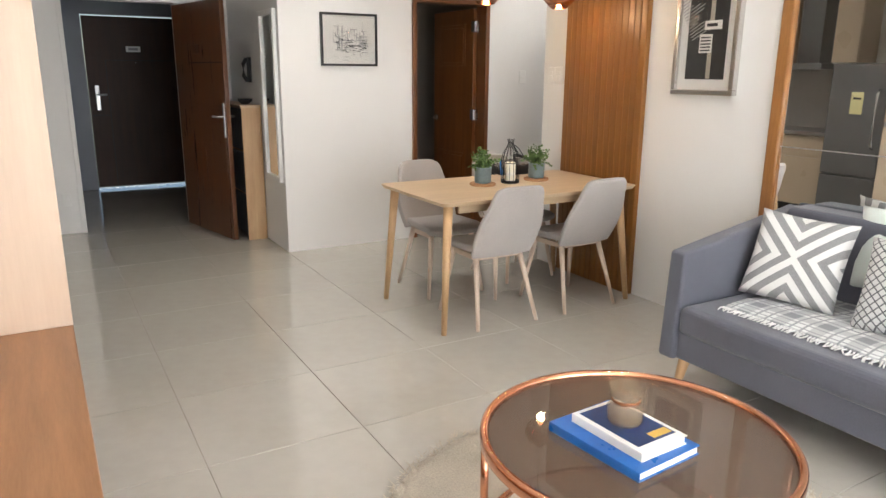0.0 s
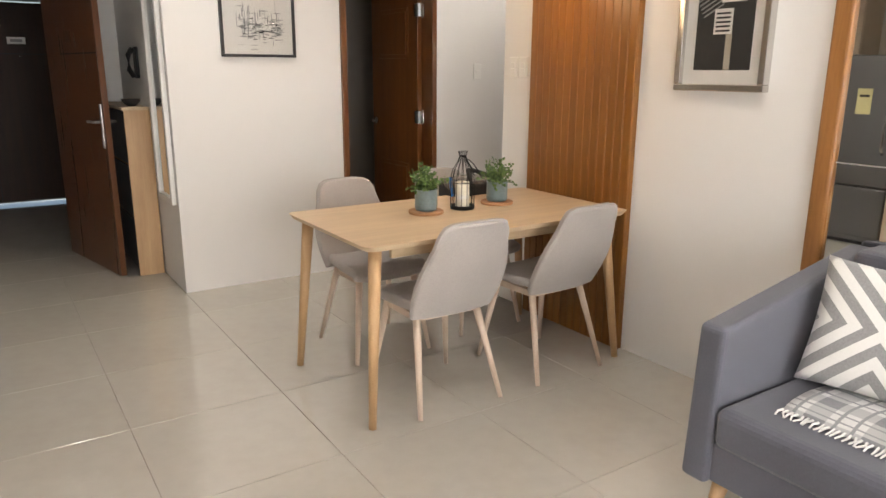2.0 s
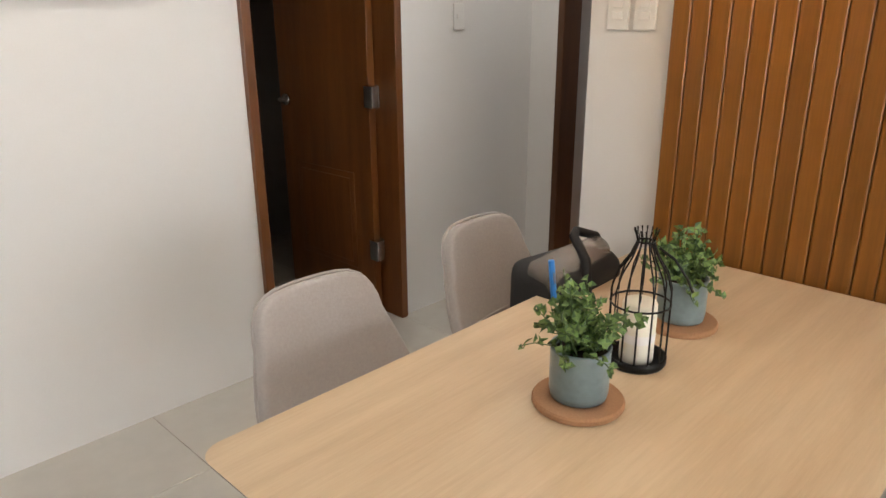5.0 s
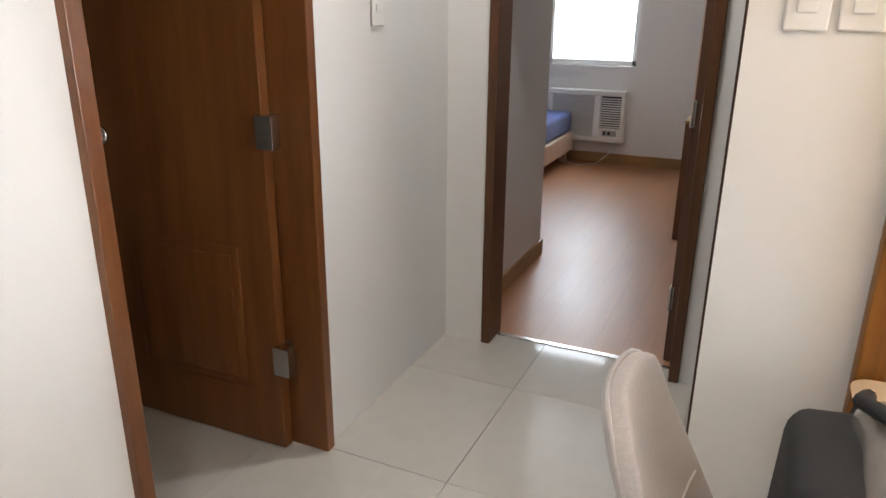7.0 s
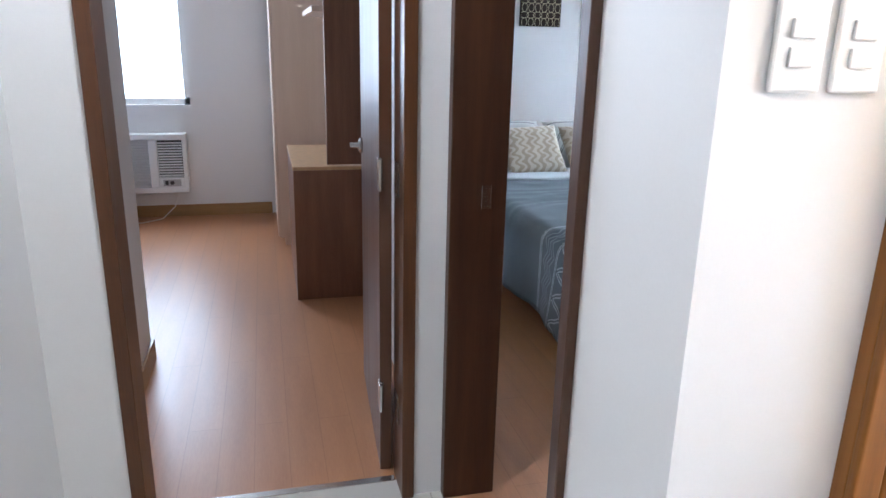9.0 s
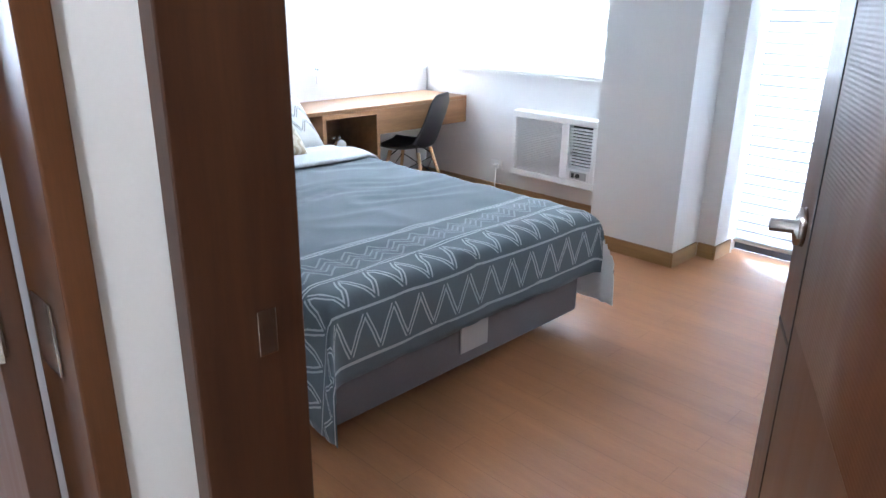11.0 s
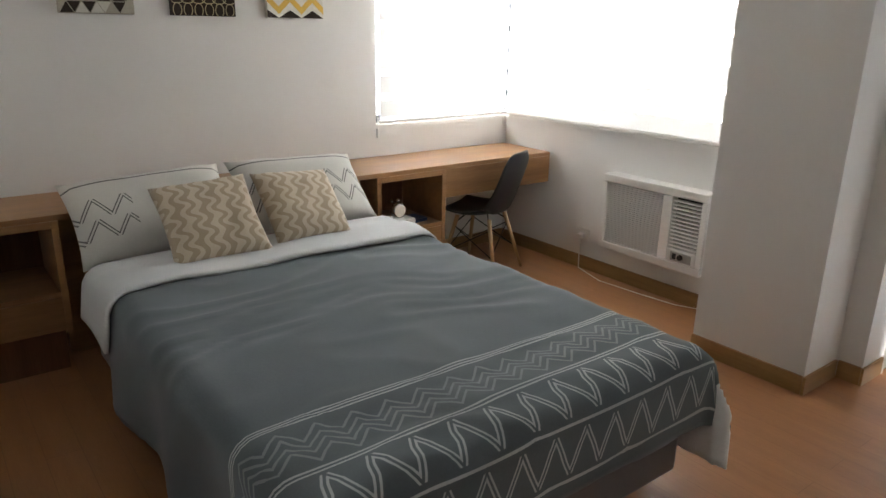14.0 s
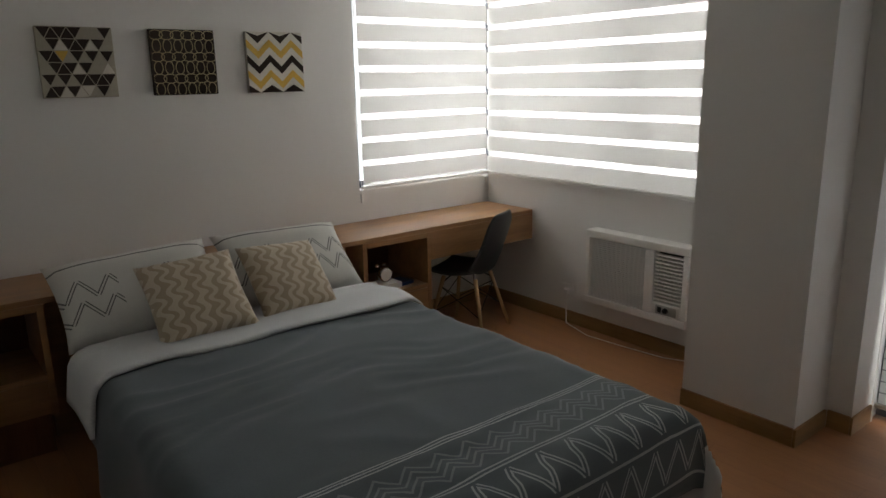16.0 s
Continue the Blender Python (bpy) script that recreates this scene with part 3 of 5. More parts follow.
d = leaf("door_4", "brown front door swung open into the entry", 1.02, pose(1.38, 7.30, 0, 0, 0, -78), BROWND, False, False, 2.08)
bm = box(.955, .99, -.028, .028, .92, 1.22, .006)
part("lock_plate", bm, STEEL, d, "long steel lock plate")
for s in (-1, 1):
    part("lever", tube([(.97, s * .028, 1.10), (.97, s * .07, 1.10), (.86, s * .075, 1.10)], .011, .009), STEEL, d, "steel lever", True)
part("key_tag", box(.94, .965, .03, .036, .78, .93, .003), GREEN, d, "green tag hanging with the keys")
part("number_plate", box(.42, .56, -.024, -.020, 1.64, 1.72, .002), JAMB, d, "small brown number plate")
part("groove", box(.3, 1.0, -.0215, -.0195, 1.555, 1.565), BLACK, d)

d = leaf("door_5", "dark stained door across the outer hall, light under it", 1.08, pose(.75, 9.94, .03, 0, 0, 0), DARKD, False, False, 2.1)
part("groove", box(.22, .228, -.0215, -.0195, .01, 1.58), BLACK, d)
part("groove", box(.22, 1.07, -.0215, -.0195, 1.575, 1.583), BLACK, d)
part("groove", box(.01, .22, -.0215, -.0195, .90, .908), BLACK, d)
part("number_plate", box(.47, .64, -.026, -.020, 1.68, 1.75, .003), WHITEP, d, "white number plate with dark figures")
part("figures", box(.50, .61, -.0275, -.026, 1.70, 1.73), GREYINK, d)
part("lock_plate", box(.07, .12, -.032, -.020, .97, 1.27, .006), STEEL, d, "long steel lock plate")
part("lever", tube([(.095, -.03, 1.16), (.095, -.07, 1.16), (.20, -.07, 1.16)], .011), STEEL, d, "steel lever", True)
part("peephole", lathe([(0, 0), (.012, 0), (.01, .006), (0, .006)], 12, .57, -.03, 1.55), CHROME, d)
sl = area("daylight_under_door", pose(1.29, 10.0, .016, 90, 0, 0), 1.0, .02, 1.5, (1, .98, .95))


def socket(name, label, m, w, h, rockers):
    s = thing(name, label, "switch")
    s.matrix_world = m
    part("plate", box(-w / 2, w / 2, -.008, 0, -h / 2, h / 2, .004), WHITEP, s)
    for i in range(rockers):
        z = (i - (rockers - 1) / 2) * .034
        part("rocker", box(-.018, .018, -.013, -.008, z - .012, z + .012, .002), WHITEP, s)
    return s


for y in (4.39, 4.30):
    socket("light_switch", "white light switch plate on the painted wall", pose(3.598, y, 1.475, 0, 0, -90), .075, .12, 2)
socket("light_switch", "white light switch plate in the corridor", pose(4.24, 5.658, 1.45, 0, 0, 0), .075, .12, 1)
socket("wall_socket", "white wall socket beside the air conditioner", pose(7.58, .612, .24, 0, 0, 180), .12, .075, 1)
socket("wall_socket", "white socket low on the entry wall", pose(.30, 7.298, .32, 0, 0, 0), .075, .12, 1)


# ---- windows and blinds ----
def blind(name, label, m, w, z0, z1, pitch=.15, band=.108, phase=0.0, mesh=None):
    """A zebra roller blind in the x-z plane, middle at x 0: cloth bands over a sheer."""
    b = thing(name, label, "blind")
    b.matrix_world = m
    part("head_rail", box(-w / 2, w / 2, -.05, .03, z1 - .005, z1 + .065, .01), surf("rail", (.46, .44, .41), .4), b, "grey metal head rail")
    if not mesh:
        part("sheer", box(-w / 2 + .01, w / 2 - .01, .012, .0125, z0, z1), BLINDB, b, "sheer white mesh")
    z = z0 + phase
    while z + band < z1:
        part("fabric_band", box(-w / 2 + .01, w / 2 - .01, .002, .003, z, z + band), BLINDD if mesh else BLINDA, b)
        if mesh:
            part("sheer_band", box(-w / 2 + .01, w / 2 - .01, .002, .003, z + band, z + pitch), mesh, b, "denser white mesh")
            # grey strips painting the thin shadows where closed bands overlap
            for at in (z, z + band):
                part("seam", box(-w / 2 + .01, w / 2 - .01, .0005, .0018, at - .003, at + .003), SHADE_LINE, b)
        z += pitch
    part("bottom_rail", box(-w / 2, w / 2, -.008, .016, z0 - .022, z0, .005), WHITEP, b, "white bottom rail")
    part("cord", tube([(-w / 2 - .012, .0, z1), (-w / 2 - .012, 0, z0 - .06)], .0025, None, 6), WHITEP, b)
    part("cord_weight", box(-w / 2 - .02, -w / 2 - .004, -.008, .008, z0 - .11, z0 - .05, .003), WHITEP, b)
    return b


def window(name, label, m, w, z0, z1, mullions, material=ALU):
    d = thing(name, label, "window")
    d.matrix_world = m
    tagged(d, kind="structure")
    bm = bmesh.new()
    f = .05
    for bx in ((-w / 2, w / 2, -.03, .03, z0, z0 + f), (-w / 2, w / 2, -.03, .03, z1 - f, z1), (-w / 2, -w / 2 + f, -.03, .03, z0, z1), (w / 2 - f, w / 2, -.03, .03, z0, z1)):
        add_box(bm, *bx, .003)
    part("window_frame", bm, material, d, "dark metal frame")
    for x in mullions:
        part("mullion", box(x - .03, x + .03, -.03, .03, z0 + f, z1 - f, .003), material, d)
    xs = [-w / 2 + f, *mullions, w / 2 - f]
    for a, b in zip(xs, xs[1:]):
        p = part("pane", box(a, b, -.003, .003, z0 + f, z1 - f), PANE, d)
        p.visible_shadow = False
    return d


window("window_1", "wide corner window with dark metal frame", pose(7.375, .50, 0, 0, 0, 180), 2.0, .97, 2.56, [.25])
window("window_2", "narrow corner window beside the bed wall", pose(8.52, 1.13, 0, 0, 0, 90), 1.25, .97, 2.56, [])
window("window_3", "glazed balcony door with dark metal frame", pose(5.12, .50, 0, 0, 0, 180), 1.03, .01, 2.35, [.355])
window("window_4", "small window of the second bedroom", pose(9.15, 6.06, 0, 0, 0, 90), .88, .94, 2.3, [], WHITEP)
window("window_5", "wide living room window", pose(1.5, -1.68, 0, 0, 0, 0), 3.2, .25, 2.45, [-.55, .55])
structure("window_sill", [(6.345, 8.40, .605, .62, .955, .975)], WHITEP, "narrow white window sill under the blind", "sill")
blind("zebra_blind", "white zebra roller blind over the wide corner window", pose(7.385, .64, 0, 0, 0, 180), 2.03, 1.0, 2.50)
blind("zebra_blind", "white zebra roller blind over the narrow corner window", pose(8.375, 1.20, 0, 0, 0, -90), 1.11, 1.0, 2.47, phase=.02)
blind("zebra_blind", "white zebra roller blind lowered over the balcony door", pose(5.20, .60, 0, 0, 0, 180), .84, .10, 2.35, .118, .060, 0, BLINDC)
blind("zebra_blind", "narrow zebra roller blind beside the balcony door", pose(4.68, .60, 0, 0, 0, 180), .15, .10, 2.35, .118, .060, 0, BLINDC)
blind("zebra_blind", "white zebra roller blind of the living room", pose(1.5, -1.58, 0, 0, 0, 0), 3.2, .3, 2.42, .135, .06)
structure("backdrop", [(-4, 14, -4.0, -3.9, -3, 6), (11.9, 12, -4, 9, -3, 6)], glow("bright_sky", (.9, .96, 1), 2.2), "bright hazy daylight beyond the windows", "sky")


# ---- living room ----
def slat_panel():
    p = thing("slat_panel", "warm brown ribbed wooden wall panel behind the dining table", "panel", 3.6, 3.41, 0)
    part("backing", box(-.025, 0, 0, .79, 0, H, .002), SLATW, p)
    me = None
    n = 14
    for i in range(n):
        y0 = i * .79 / n
        if me is None:
            ob = part("slat", box(-.040, -.022, .001, .79 / n - .001, 0.002, H - .002, .006, 3), SLATW, p)
            me = ob.data
        else:
            ob = new("slat", me)
            ob.parent = p
        ob.location = (0, y0, 0)


slat_panel()


def frame_of(name, label, m, w, h, fr, depth, frame_mat, mat_board, inner):
    """A framed picture in the x-z plane, front to -y: frame, board, and the flat shapes of the picture."""
    f = thing(name, label, "picture")
    f.matrix_world = m
    bm = bmesh.new()
    for bx in ((-w / 2, w / 2, -depth, 0, -h / 2, -h / 2 + fr), (-w / 2, w / 2, -depth, 0, h / 2 - fr, h / 2), (-w / 2, -w / 2 + fr, -depth, 0, -h / 2 + fr, h / 2 - fr), (w / 2 - fr, w / 2, -depth, 0, -h / 2 + fr, h / 2 - fr)):
        add_box(bm, *bx, .004)
    part("frame", bm, frame_mat, f)
    part("mat_board", box(-w / 2 + fr, w / 2 - fr, -depth * .45, -.002, -h / 2 + fr, h / 2 - fr), mat_board, f, "white board")
    inner(f, -depth * .45)
    part("glass", box(-w / 2 + fr, w / 2 - fr, -depth * .8, -depth * .8 + .002, -h / 2 + fr, h / 2 - fr), tinted_pane("picture_glass", (.02, .02, .02), .93), f)


def sketch(f, y):
    random.seed(4)
    bm = bmesh.new()
    for _ in range(120):
        x, z = random.uniform(-.15, .15), random.gauss(-.02, .05)
        w, h = random.uniform(.006, .05), random.uniform(.002, .006)
        if random.random() < .35:
            w, h = h, random.uniform(.02, .09)
        add_box(bm, x, x + w, y - .002, y - .0005, z, z + h)
    tagged(part("ink_stroke", bm, GREYINK, f, "grey ink strokes of a harbour sketch"), kind="stuff")
    bm = bmesh.new()
    for _ in range(60):
        x, z = random.uniform(-.12, .14), random.gauss(-.05, .03)
        add_box(bm, x, x + random.uniform(.01, .04), y - .0026, y - .002, z, z + .004)
    tagged(part("ink_stroke", bm, INK, f), kind="stuff")


def street_photo(f, y):
    part("print", box(-.14, .14, y - .003, y - .0005, -.26, .26), INK, f, "dark street photograph")
    random.seed(9)
    bm = bmesh.new()
    for i in range(16):
        z = -.02 + i * .018
        add_box(bm, -.13, -.02 + .05 * math.sin(i), y - .004, y - .003, z, z + .006, 0, 2, Matrix.Translation((0, 0, .04)) @ Matrix.Rotation(radians(-28), 4, "Y"))
    part("facade_lines", bm, GREYINK, f)
    part("arrow_sign", box(-.02, .10, y - .006, y - .004, .02, .07), PAPER, f, "pale arrow street sign")
    part("arrow", box(-.005, .07, y - .007, y - .006, .036, .054), INK, f)
    part("street_sign", box(-.05, .04, y - .006, y - .004, -.11, -.005), PAPER, f, "pale square street sign")
    bm = bmesh.new()
    for i in range(5):
        add_box(bm, -.04, .03, y - .007, y - .006, -.10 + i * .018, -.092 + i * .018)
    part("sign_bars", bm, INK, f)
    part("sign_post", box(.012, .042, y - .0035, y - .003, -.258, -.11), TAUPE, f)
    part("sign_post", box(.012, .042, y - .0035, y - .003, .07, .25), TAUPE, f)


frame_of("framed_drawing", "small black framed ink drawing on the wall", pose(2.46, 5.658, 1.745), .50, .42, .018, .03, BLACK, PAPER, sketch)
frame_of("framed_photograph", "silver framed black and white street photograph", pose(3.598, 2.945, 1.72, 0, 0, -90), .45, .70, .03, .045, CHROME, PAPER, street_photo)

wm = thing("wall_mirror", "large gilt framed wall mirror behind the sofa", "mirror", 3.598, 0, 0)
part("mirror_glass", box(-.012, -.002, -.3, 2.40, .55, 1.115, .001), MIRROR, wm)
part("mirror_glass", box(-.012, -.002, -.3, 2.40, 1.119, 2.5, .001), MIRROR, wm)
part("mirror_frame", box(-.035, 0, 2.40, 2.475, .5, 2.56, .012), GOLDW, wm, "brown gilt frame strip")
part("mirror_frame", box(-.035, 0, -.375, -.3, .5, 2.56, .012), GOLDW, wm)
part("mirror_frame", box(-.035, 0, -.3, 2.40, 2.5, 2.56, .012), GOLDW, wm)
part("mirror_frame", box(-.035, 0, -.3, 2.40, .5, .55, .012), GOLDW, wm)

em = thing("entry_mirror", "tall white framed mirror hung on the entry wall", "mirror", 1.868, 5.92, 1.28)
part("mirror_glass", box(-.012, -.008, -.17, .17, -.65, .65), MIRROR, em)
bm = bmesh.new()
for b in ((-.03, 0, -.21, -.17, -.69, .69), (-.03, 0, .17, .21, -.69, .69), (-.03, 0, -.17, .17, .65, .69), (-.03, 0, -.17, .17, -.69, -.65)):
    add_box(bm, *b, .004)
part("mirror_frame", bm, WHITEP, em, "white wooden frame")
ic = thing("intercom", "black intercom handset on the entry wall", "intercom", 1.868, 6.55, 1.50)
part("base", box(-.02, 0, -.05, .05, -.11, .11, .006), BLACK, ic)
part("handset", tube([(-.03, 0, -.10), (-.06, 0, -.05), (-.06, 0, .05), (-.03, 0, .10)], .018), BLACK, ic, "", True)
sc = thing("shoe_cabinet", "narrow light oak shoe cabinet beside the front door", "cabinet", 1.69, 6.25, 0)
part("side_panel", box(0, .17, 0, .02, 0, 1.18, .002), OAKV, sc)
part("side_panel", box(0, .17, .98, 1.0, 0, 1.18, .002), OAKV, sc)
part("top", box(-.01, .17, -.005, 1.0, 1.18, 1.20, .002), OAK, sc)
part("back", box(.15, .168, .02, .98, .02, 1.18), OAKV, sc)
# flaps blackened: the darkness between open door and cabinet is put into their colour
for i in range(3):
    part("flap", box(.0, .018, .025, .975, .05 + i * .38, .41 + i * .38, .003), BLACK, sc, "tilting flap, black for the dark gap behind the front door")
kb = thing("key_bowl", "small dark bowl on the shoe cabinet", "bowl", 1.78, 6.45, 1.20)
part("bowl", lathe([(.03, 0), (.06, .03), (.065, .05), (.055, .048), (.025, .008)], 18), BLACK, kb, "", True)


# dining table, chairs and what stands on the table
dt = thing("dining_table", "light oak dining table with tapered round legs", "table", 2.795, 3.785, 0)
bm = bmesh.new()
add_box(bm, -.745, .745, -.427, .427, .751, .775)
ve = [e for e in bm.edges if abs(e.verts[0].co.z - e.verts[1].co.z) > .01]
bmesh.ops.bevel(bm, geom=ve, offset=.045, segments=5, profile=.5, affect="EDGES")
lo = [v for v in bm.verts if v.co.z < .763]
bmesh.ops.scale(bm, vec=(.978, .964, 1), verts=lo)
part("tabletop", bm, OAK, dt, "pale oak top with chamfered edge")
for sx in (-1, 1):
    for sy in (-1, 1):
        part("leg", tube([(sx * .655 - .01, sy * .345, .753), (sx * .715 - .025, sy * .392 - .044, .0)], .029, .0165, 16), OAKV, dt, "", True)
for sy in (-1, 1):
    part("apron", box(-.58, .58, sy * .32 - .01, sy * .32 + .01, .69, .751, .002), OAK, dt)


def dining_chair():
    c = thing("dining_chair", "greige upholstered dining chair with pale beech legs", "chair", group="chairs round the table")

    def seat(s, t):
        w = .215 - .03 * (1 - s) + .01 * math.sin(math.pi * s)
        x = (2 * t - 1) * w
        edge = abs(2 * t - 1)
        y = -.20 + .43 * s - .02 * edge ** 4 * (s > .8)
        z = .452 + .012 * s + .015 * (1 - s) ** 2 + .012 * edge ** 3 - .02 * max(0, s - .86) / .14
        return (x, y, z)

    def back(s, t):
        w = .205 + .03 * math.sin(math.pi * min(1, s * 1.25)) - .035 * s - .03 * max(0, s - .85) ** 2 * 30
        x = (2 * t - 1) * w
        edge = abs(2 * t - 1)
        y = -.175 - .185 * s + .03 * edge ** 2 - .012 * math.sin(math.pi * s)
        z = .432 + .435 * s - .02 * edge ** 6 * s
        return (x, y, z)
    for nm, fn in (("seat", seat), ("backrest", back)):
        bm = sheet(16, 16, fn)
        ob = part(nm, bm, CHAIRC, c, "", True, .042)
        mod = ob.modifiers.new("round", "BEVEL")
        mod.width, mod.segments, mod.limit_method = .016, 3, "ANGLE"
    # piping round the rim of the back
    pts = [Vector(back(s / 14, 0)) for s in range(15)] + [Vector(back(1, t / 10)) for t in range(1, 10)] + [Vector(back(1 - s / 14, 1)) for s in range(15)]
    part("piping", tube([(p.x, p.y - .012, p.z) for p in pts], .005, None, 6), CHAIRC, c, "darker welted seam", True)
    part("seam", tube([(back(.40, t / 10)[0], back(.40, t / 10)[1] + .026, back(.40, t / 10)[2]) for t in range(1, 10)], .003, None, 6), CHAIRC, c)
    for sx in (-1, 1):
        for y0, y1 in ((-.12, -.25), (.13, .205)):
            part("leg", tube([(sx * .155, y0, .435), (sx * .215, y1, 0)], .019, .011, 8), BEECH, c, "", True)
        part("rail", box(sx * .155 - .011, sx * .155 + .011, -.13, .14, .400, .432, .003), BEECH, c)
    part("stretcher", box(-.155, .155, -.135, -.113, .400, .432, .003), BEECH, c, "beech cross rail with two bolts")
    for x in (-.06, .06):
        part("bolt", lathe([(0, 0), (.007, 0), (.006, .003), (0, .003)], 8, x, -.128, .432), BLACK, c)
    return c


ch = dining_chair()
ch.matrix_world = pose(2.475, 3.55, 0, 0, 0, 0)
for x, y, r in ((3.115, 3.55, 2), (2.51, 4.175, 180), (3.18, 4.235, 182)):
    copy_thing(ch, pose(x, y, 0, 0, 0, r))


def potted_plant(x, y, seed, s):
    p = thing("potted_plant", "small leafy plant in a blue-grey glazed pot", "plant", x, y, .790)
    part("pot", lathe([(.042, 0), (.052, .004), (.055, .018), (.055, .098), (.0565, .104), (.051, .104), (.049, .088), (0, .085)], 32), POT, p, "blue-grey glazed pot", True)
    part("soil", lathe([(.045, .084), (.0495, .092), (.03, .096), (0, .096)], 18), SOIL, p)
    rng = random.Random(seed)
    stems, lf = bmesh.new(), bmesh.new()
    for k in range(46):
        a, tilt = rng.uniform(0, 6.28), abs(rng.gauss(.5, .3))
        ln = rng.uniform(.09, .165) * s
        b = Vector((rng.uniform(-.032, .032), rng.uniform(-.032, .032), .092))
        dr = Vector((math.cos(a) * math.sin(tilt), math.sin(a) * math.sin(tilt), math.cos(tilt)))
        pts = [b + dr * ln * q + Vector((0, 0, -.05 * (q * tilt) ** 2)) for q in (0, .35, .7, 1)]
        add_tube(stems, pts, .0016, .0008, 5)
        for q in range(13):
            f = .2 + .8 * q / 12
            c = b + dr * ln * f + Vector((0, 0, -.05 * (f * tilt) ** 2))
            n = Vector((rng.uniform(-1, 1), rng.uniform(-1, 1), rng.uniform(-.2, .9))).normalized()
            sd = n.cross(Vector((rng.uniform(-1, 1), rng.uniform(-1, 1), .3))).normalized()
            L, W = rng.uniform(.014, .024), rng.uniform(.006, .010)
            lift = sd.cross(n) * .003
            vs = [lf.verts.new(c), lf.verts.new(c + n * L * .5 + sd * W + lift), lf.verts.new(c + n * L), lf.verts.new(c + n * L * .5 - sd * W + lift)]
            mid = lf.verts.new(c + n * L * .5)
            for t in ((0, 1, 4), (1, 2, 4), (2, 3, 4), (3, 0, 4)):
                fc = lf.faces.new([vs[i] if i < 4 else mid for i in t])
                fc.material_index = rng.random() < .4
    tagged(part("stem", stems, LEAF2, p), kind="stuff")
    tagged(part("foliage", lf, [LEAF, LEAF2], p, "fine green leaves"), kind="stuff")
    m = thing("cork_mat", "round cork mat under a plant pot", "mat", x, y, .775)
    part("disc", lathe([(0, 0), (.083, 0), (.086, .004), (.086, .011), (.083, .015), (0, .015)], 36), CORK, m)


potted_plant(2.625, 3.84, 3, .9)
potted_plant(3.08, 3.865, 8, .85)


def lantern(x, y):
    l = thing("wire_lantern", "black wire bird-cage lantern on the dining table", "lantern", x, y, .775)
    part("dish", lathe([(0, 0), (.058, 0), (.062, .006), (.062, .02), (.057, .02), (.055, .008), (0, .008)], 28), BLACKM, l, "", True)
    for k in range(14):
        a = 2 * math.pi * k / 14
        pts = [(r * math.cos(a), r * math.sin(a), z) for r, z in ((.06, .01), (.06, .09), (.06, .165), (.05, .20), (.028, .235), (.016, .265), (.024, .29))]
        part("wire", tube(pts, .0019, None, 6), BLACKM, l)
    for z, r in ((.135, .06), (.265, .016)):
        part("hoop", tube([(r * math.cos(2 * math.pi * k / 24), r * math.sin(2 * math.pi * k / 24), z) for k in range(25)], .0022, None, 6), BLACKM, l)
    part("hook", tube([(.02, -.02, .25), (.03, -.05, .23), (.05, -.07, .19), (.06, -.08, .16)], .003, None, 6), BLACKM, l)
    c = thing("candle", "white pillar candle inside the wire lantern", "candle", x, y, .783)
    part("wax", lathe([(0, 0), (.034, 0), (.035, .004), (.035, .125), (.032, .130), (.012, .124), (0, .124)], 28), WAX, c, "", True)
    part("wick", tube([(0, 0, .123), (.002, 0, .138)], .0012, None, 5), BLACK, c)
    part("band", lathe([(.0352, .045), (.0356, .047), (.0356, .062), (.0352, .064)], 28, ring=True), PAPER, c, "grey lettered band")


lantern(2.845, 3.845)

bg = thing("shoulder_bag", "black nylon bag with a clear pouch lying on a chair", "bag", 3.15, 4.24, .482)
bm = box(-.16, .16, -.11, .09, 0, .36, .05, 4)
for v in bm.verts:
    v.co += Vector((noise.noise(v.co * 9), noise.noise(v.co * 9 + Vector((5, 0, 0))), noise.noise(v.co * 9 + Vector((0, 5, 0))))) * .018
part("body", bm, BAGB, bg, "", True)
part("pouch", tube([(-.16, -.04, .35), (.0, -.05, .365), (.10, -.04, .355)], .045, .04, 16), CLEARP, bg, "clear plastic pouch", True)
part("zip", tube([(-.15, -.09, .20), (-.16, -.07, .40)], .008), BLUEP, bg, "bright blue edge")
part("strap", tube([(-.06, -.125, .22), (-.05, -.10, .38), (-.02, -.04, .425), (.05, .0, .415), (.12, -.02, .39), (.19, -.02, .30)], .014, .012, 8), BAGB, bg, "", True)


def pendant(x, y):
    p = thing("pendant_lamp", "copper pendant lamp with glowing bulb over the table", "lamp", x, y, 1.90)
    part("shade", lathe([(.05, .0), (.10, .05), (.115, .11), (.09, .17), (.04, .20), (.02, .23), (.015, .23), (.035, .195), (.085, .165), (.110, .11), (.096, .052), (.047, .003)], 28, ring=True), COPPER, p, "copper shade", True)
    part("bulb", lathe([(0, .03), (.022, .04), (.03, .065), (.022, .09), (.012, .11), (0, .115)], 16), WARM, p, "", True)
    part("cord", tube([(0, 0, .225), (0, 0, H - 1.90)], .003, None, 6), BLACK, p)


pendant(2.63, 3.85)
pendant(3.20, 3.85)
bulb("pendant_glow", 2.63, 3.85, 1.88, 6, (1, .68, .36))
bulb("pendant_glow", 3.20, 3.85, 1.88, 6, (1, .68, .36))


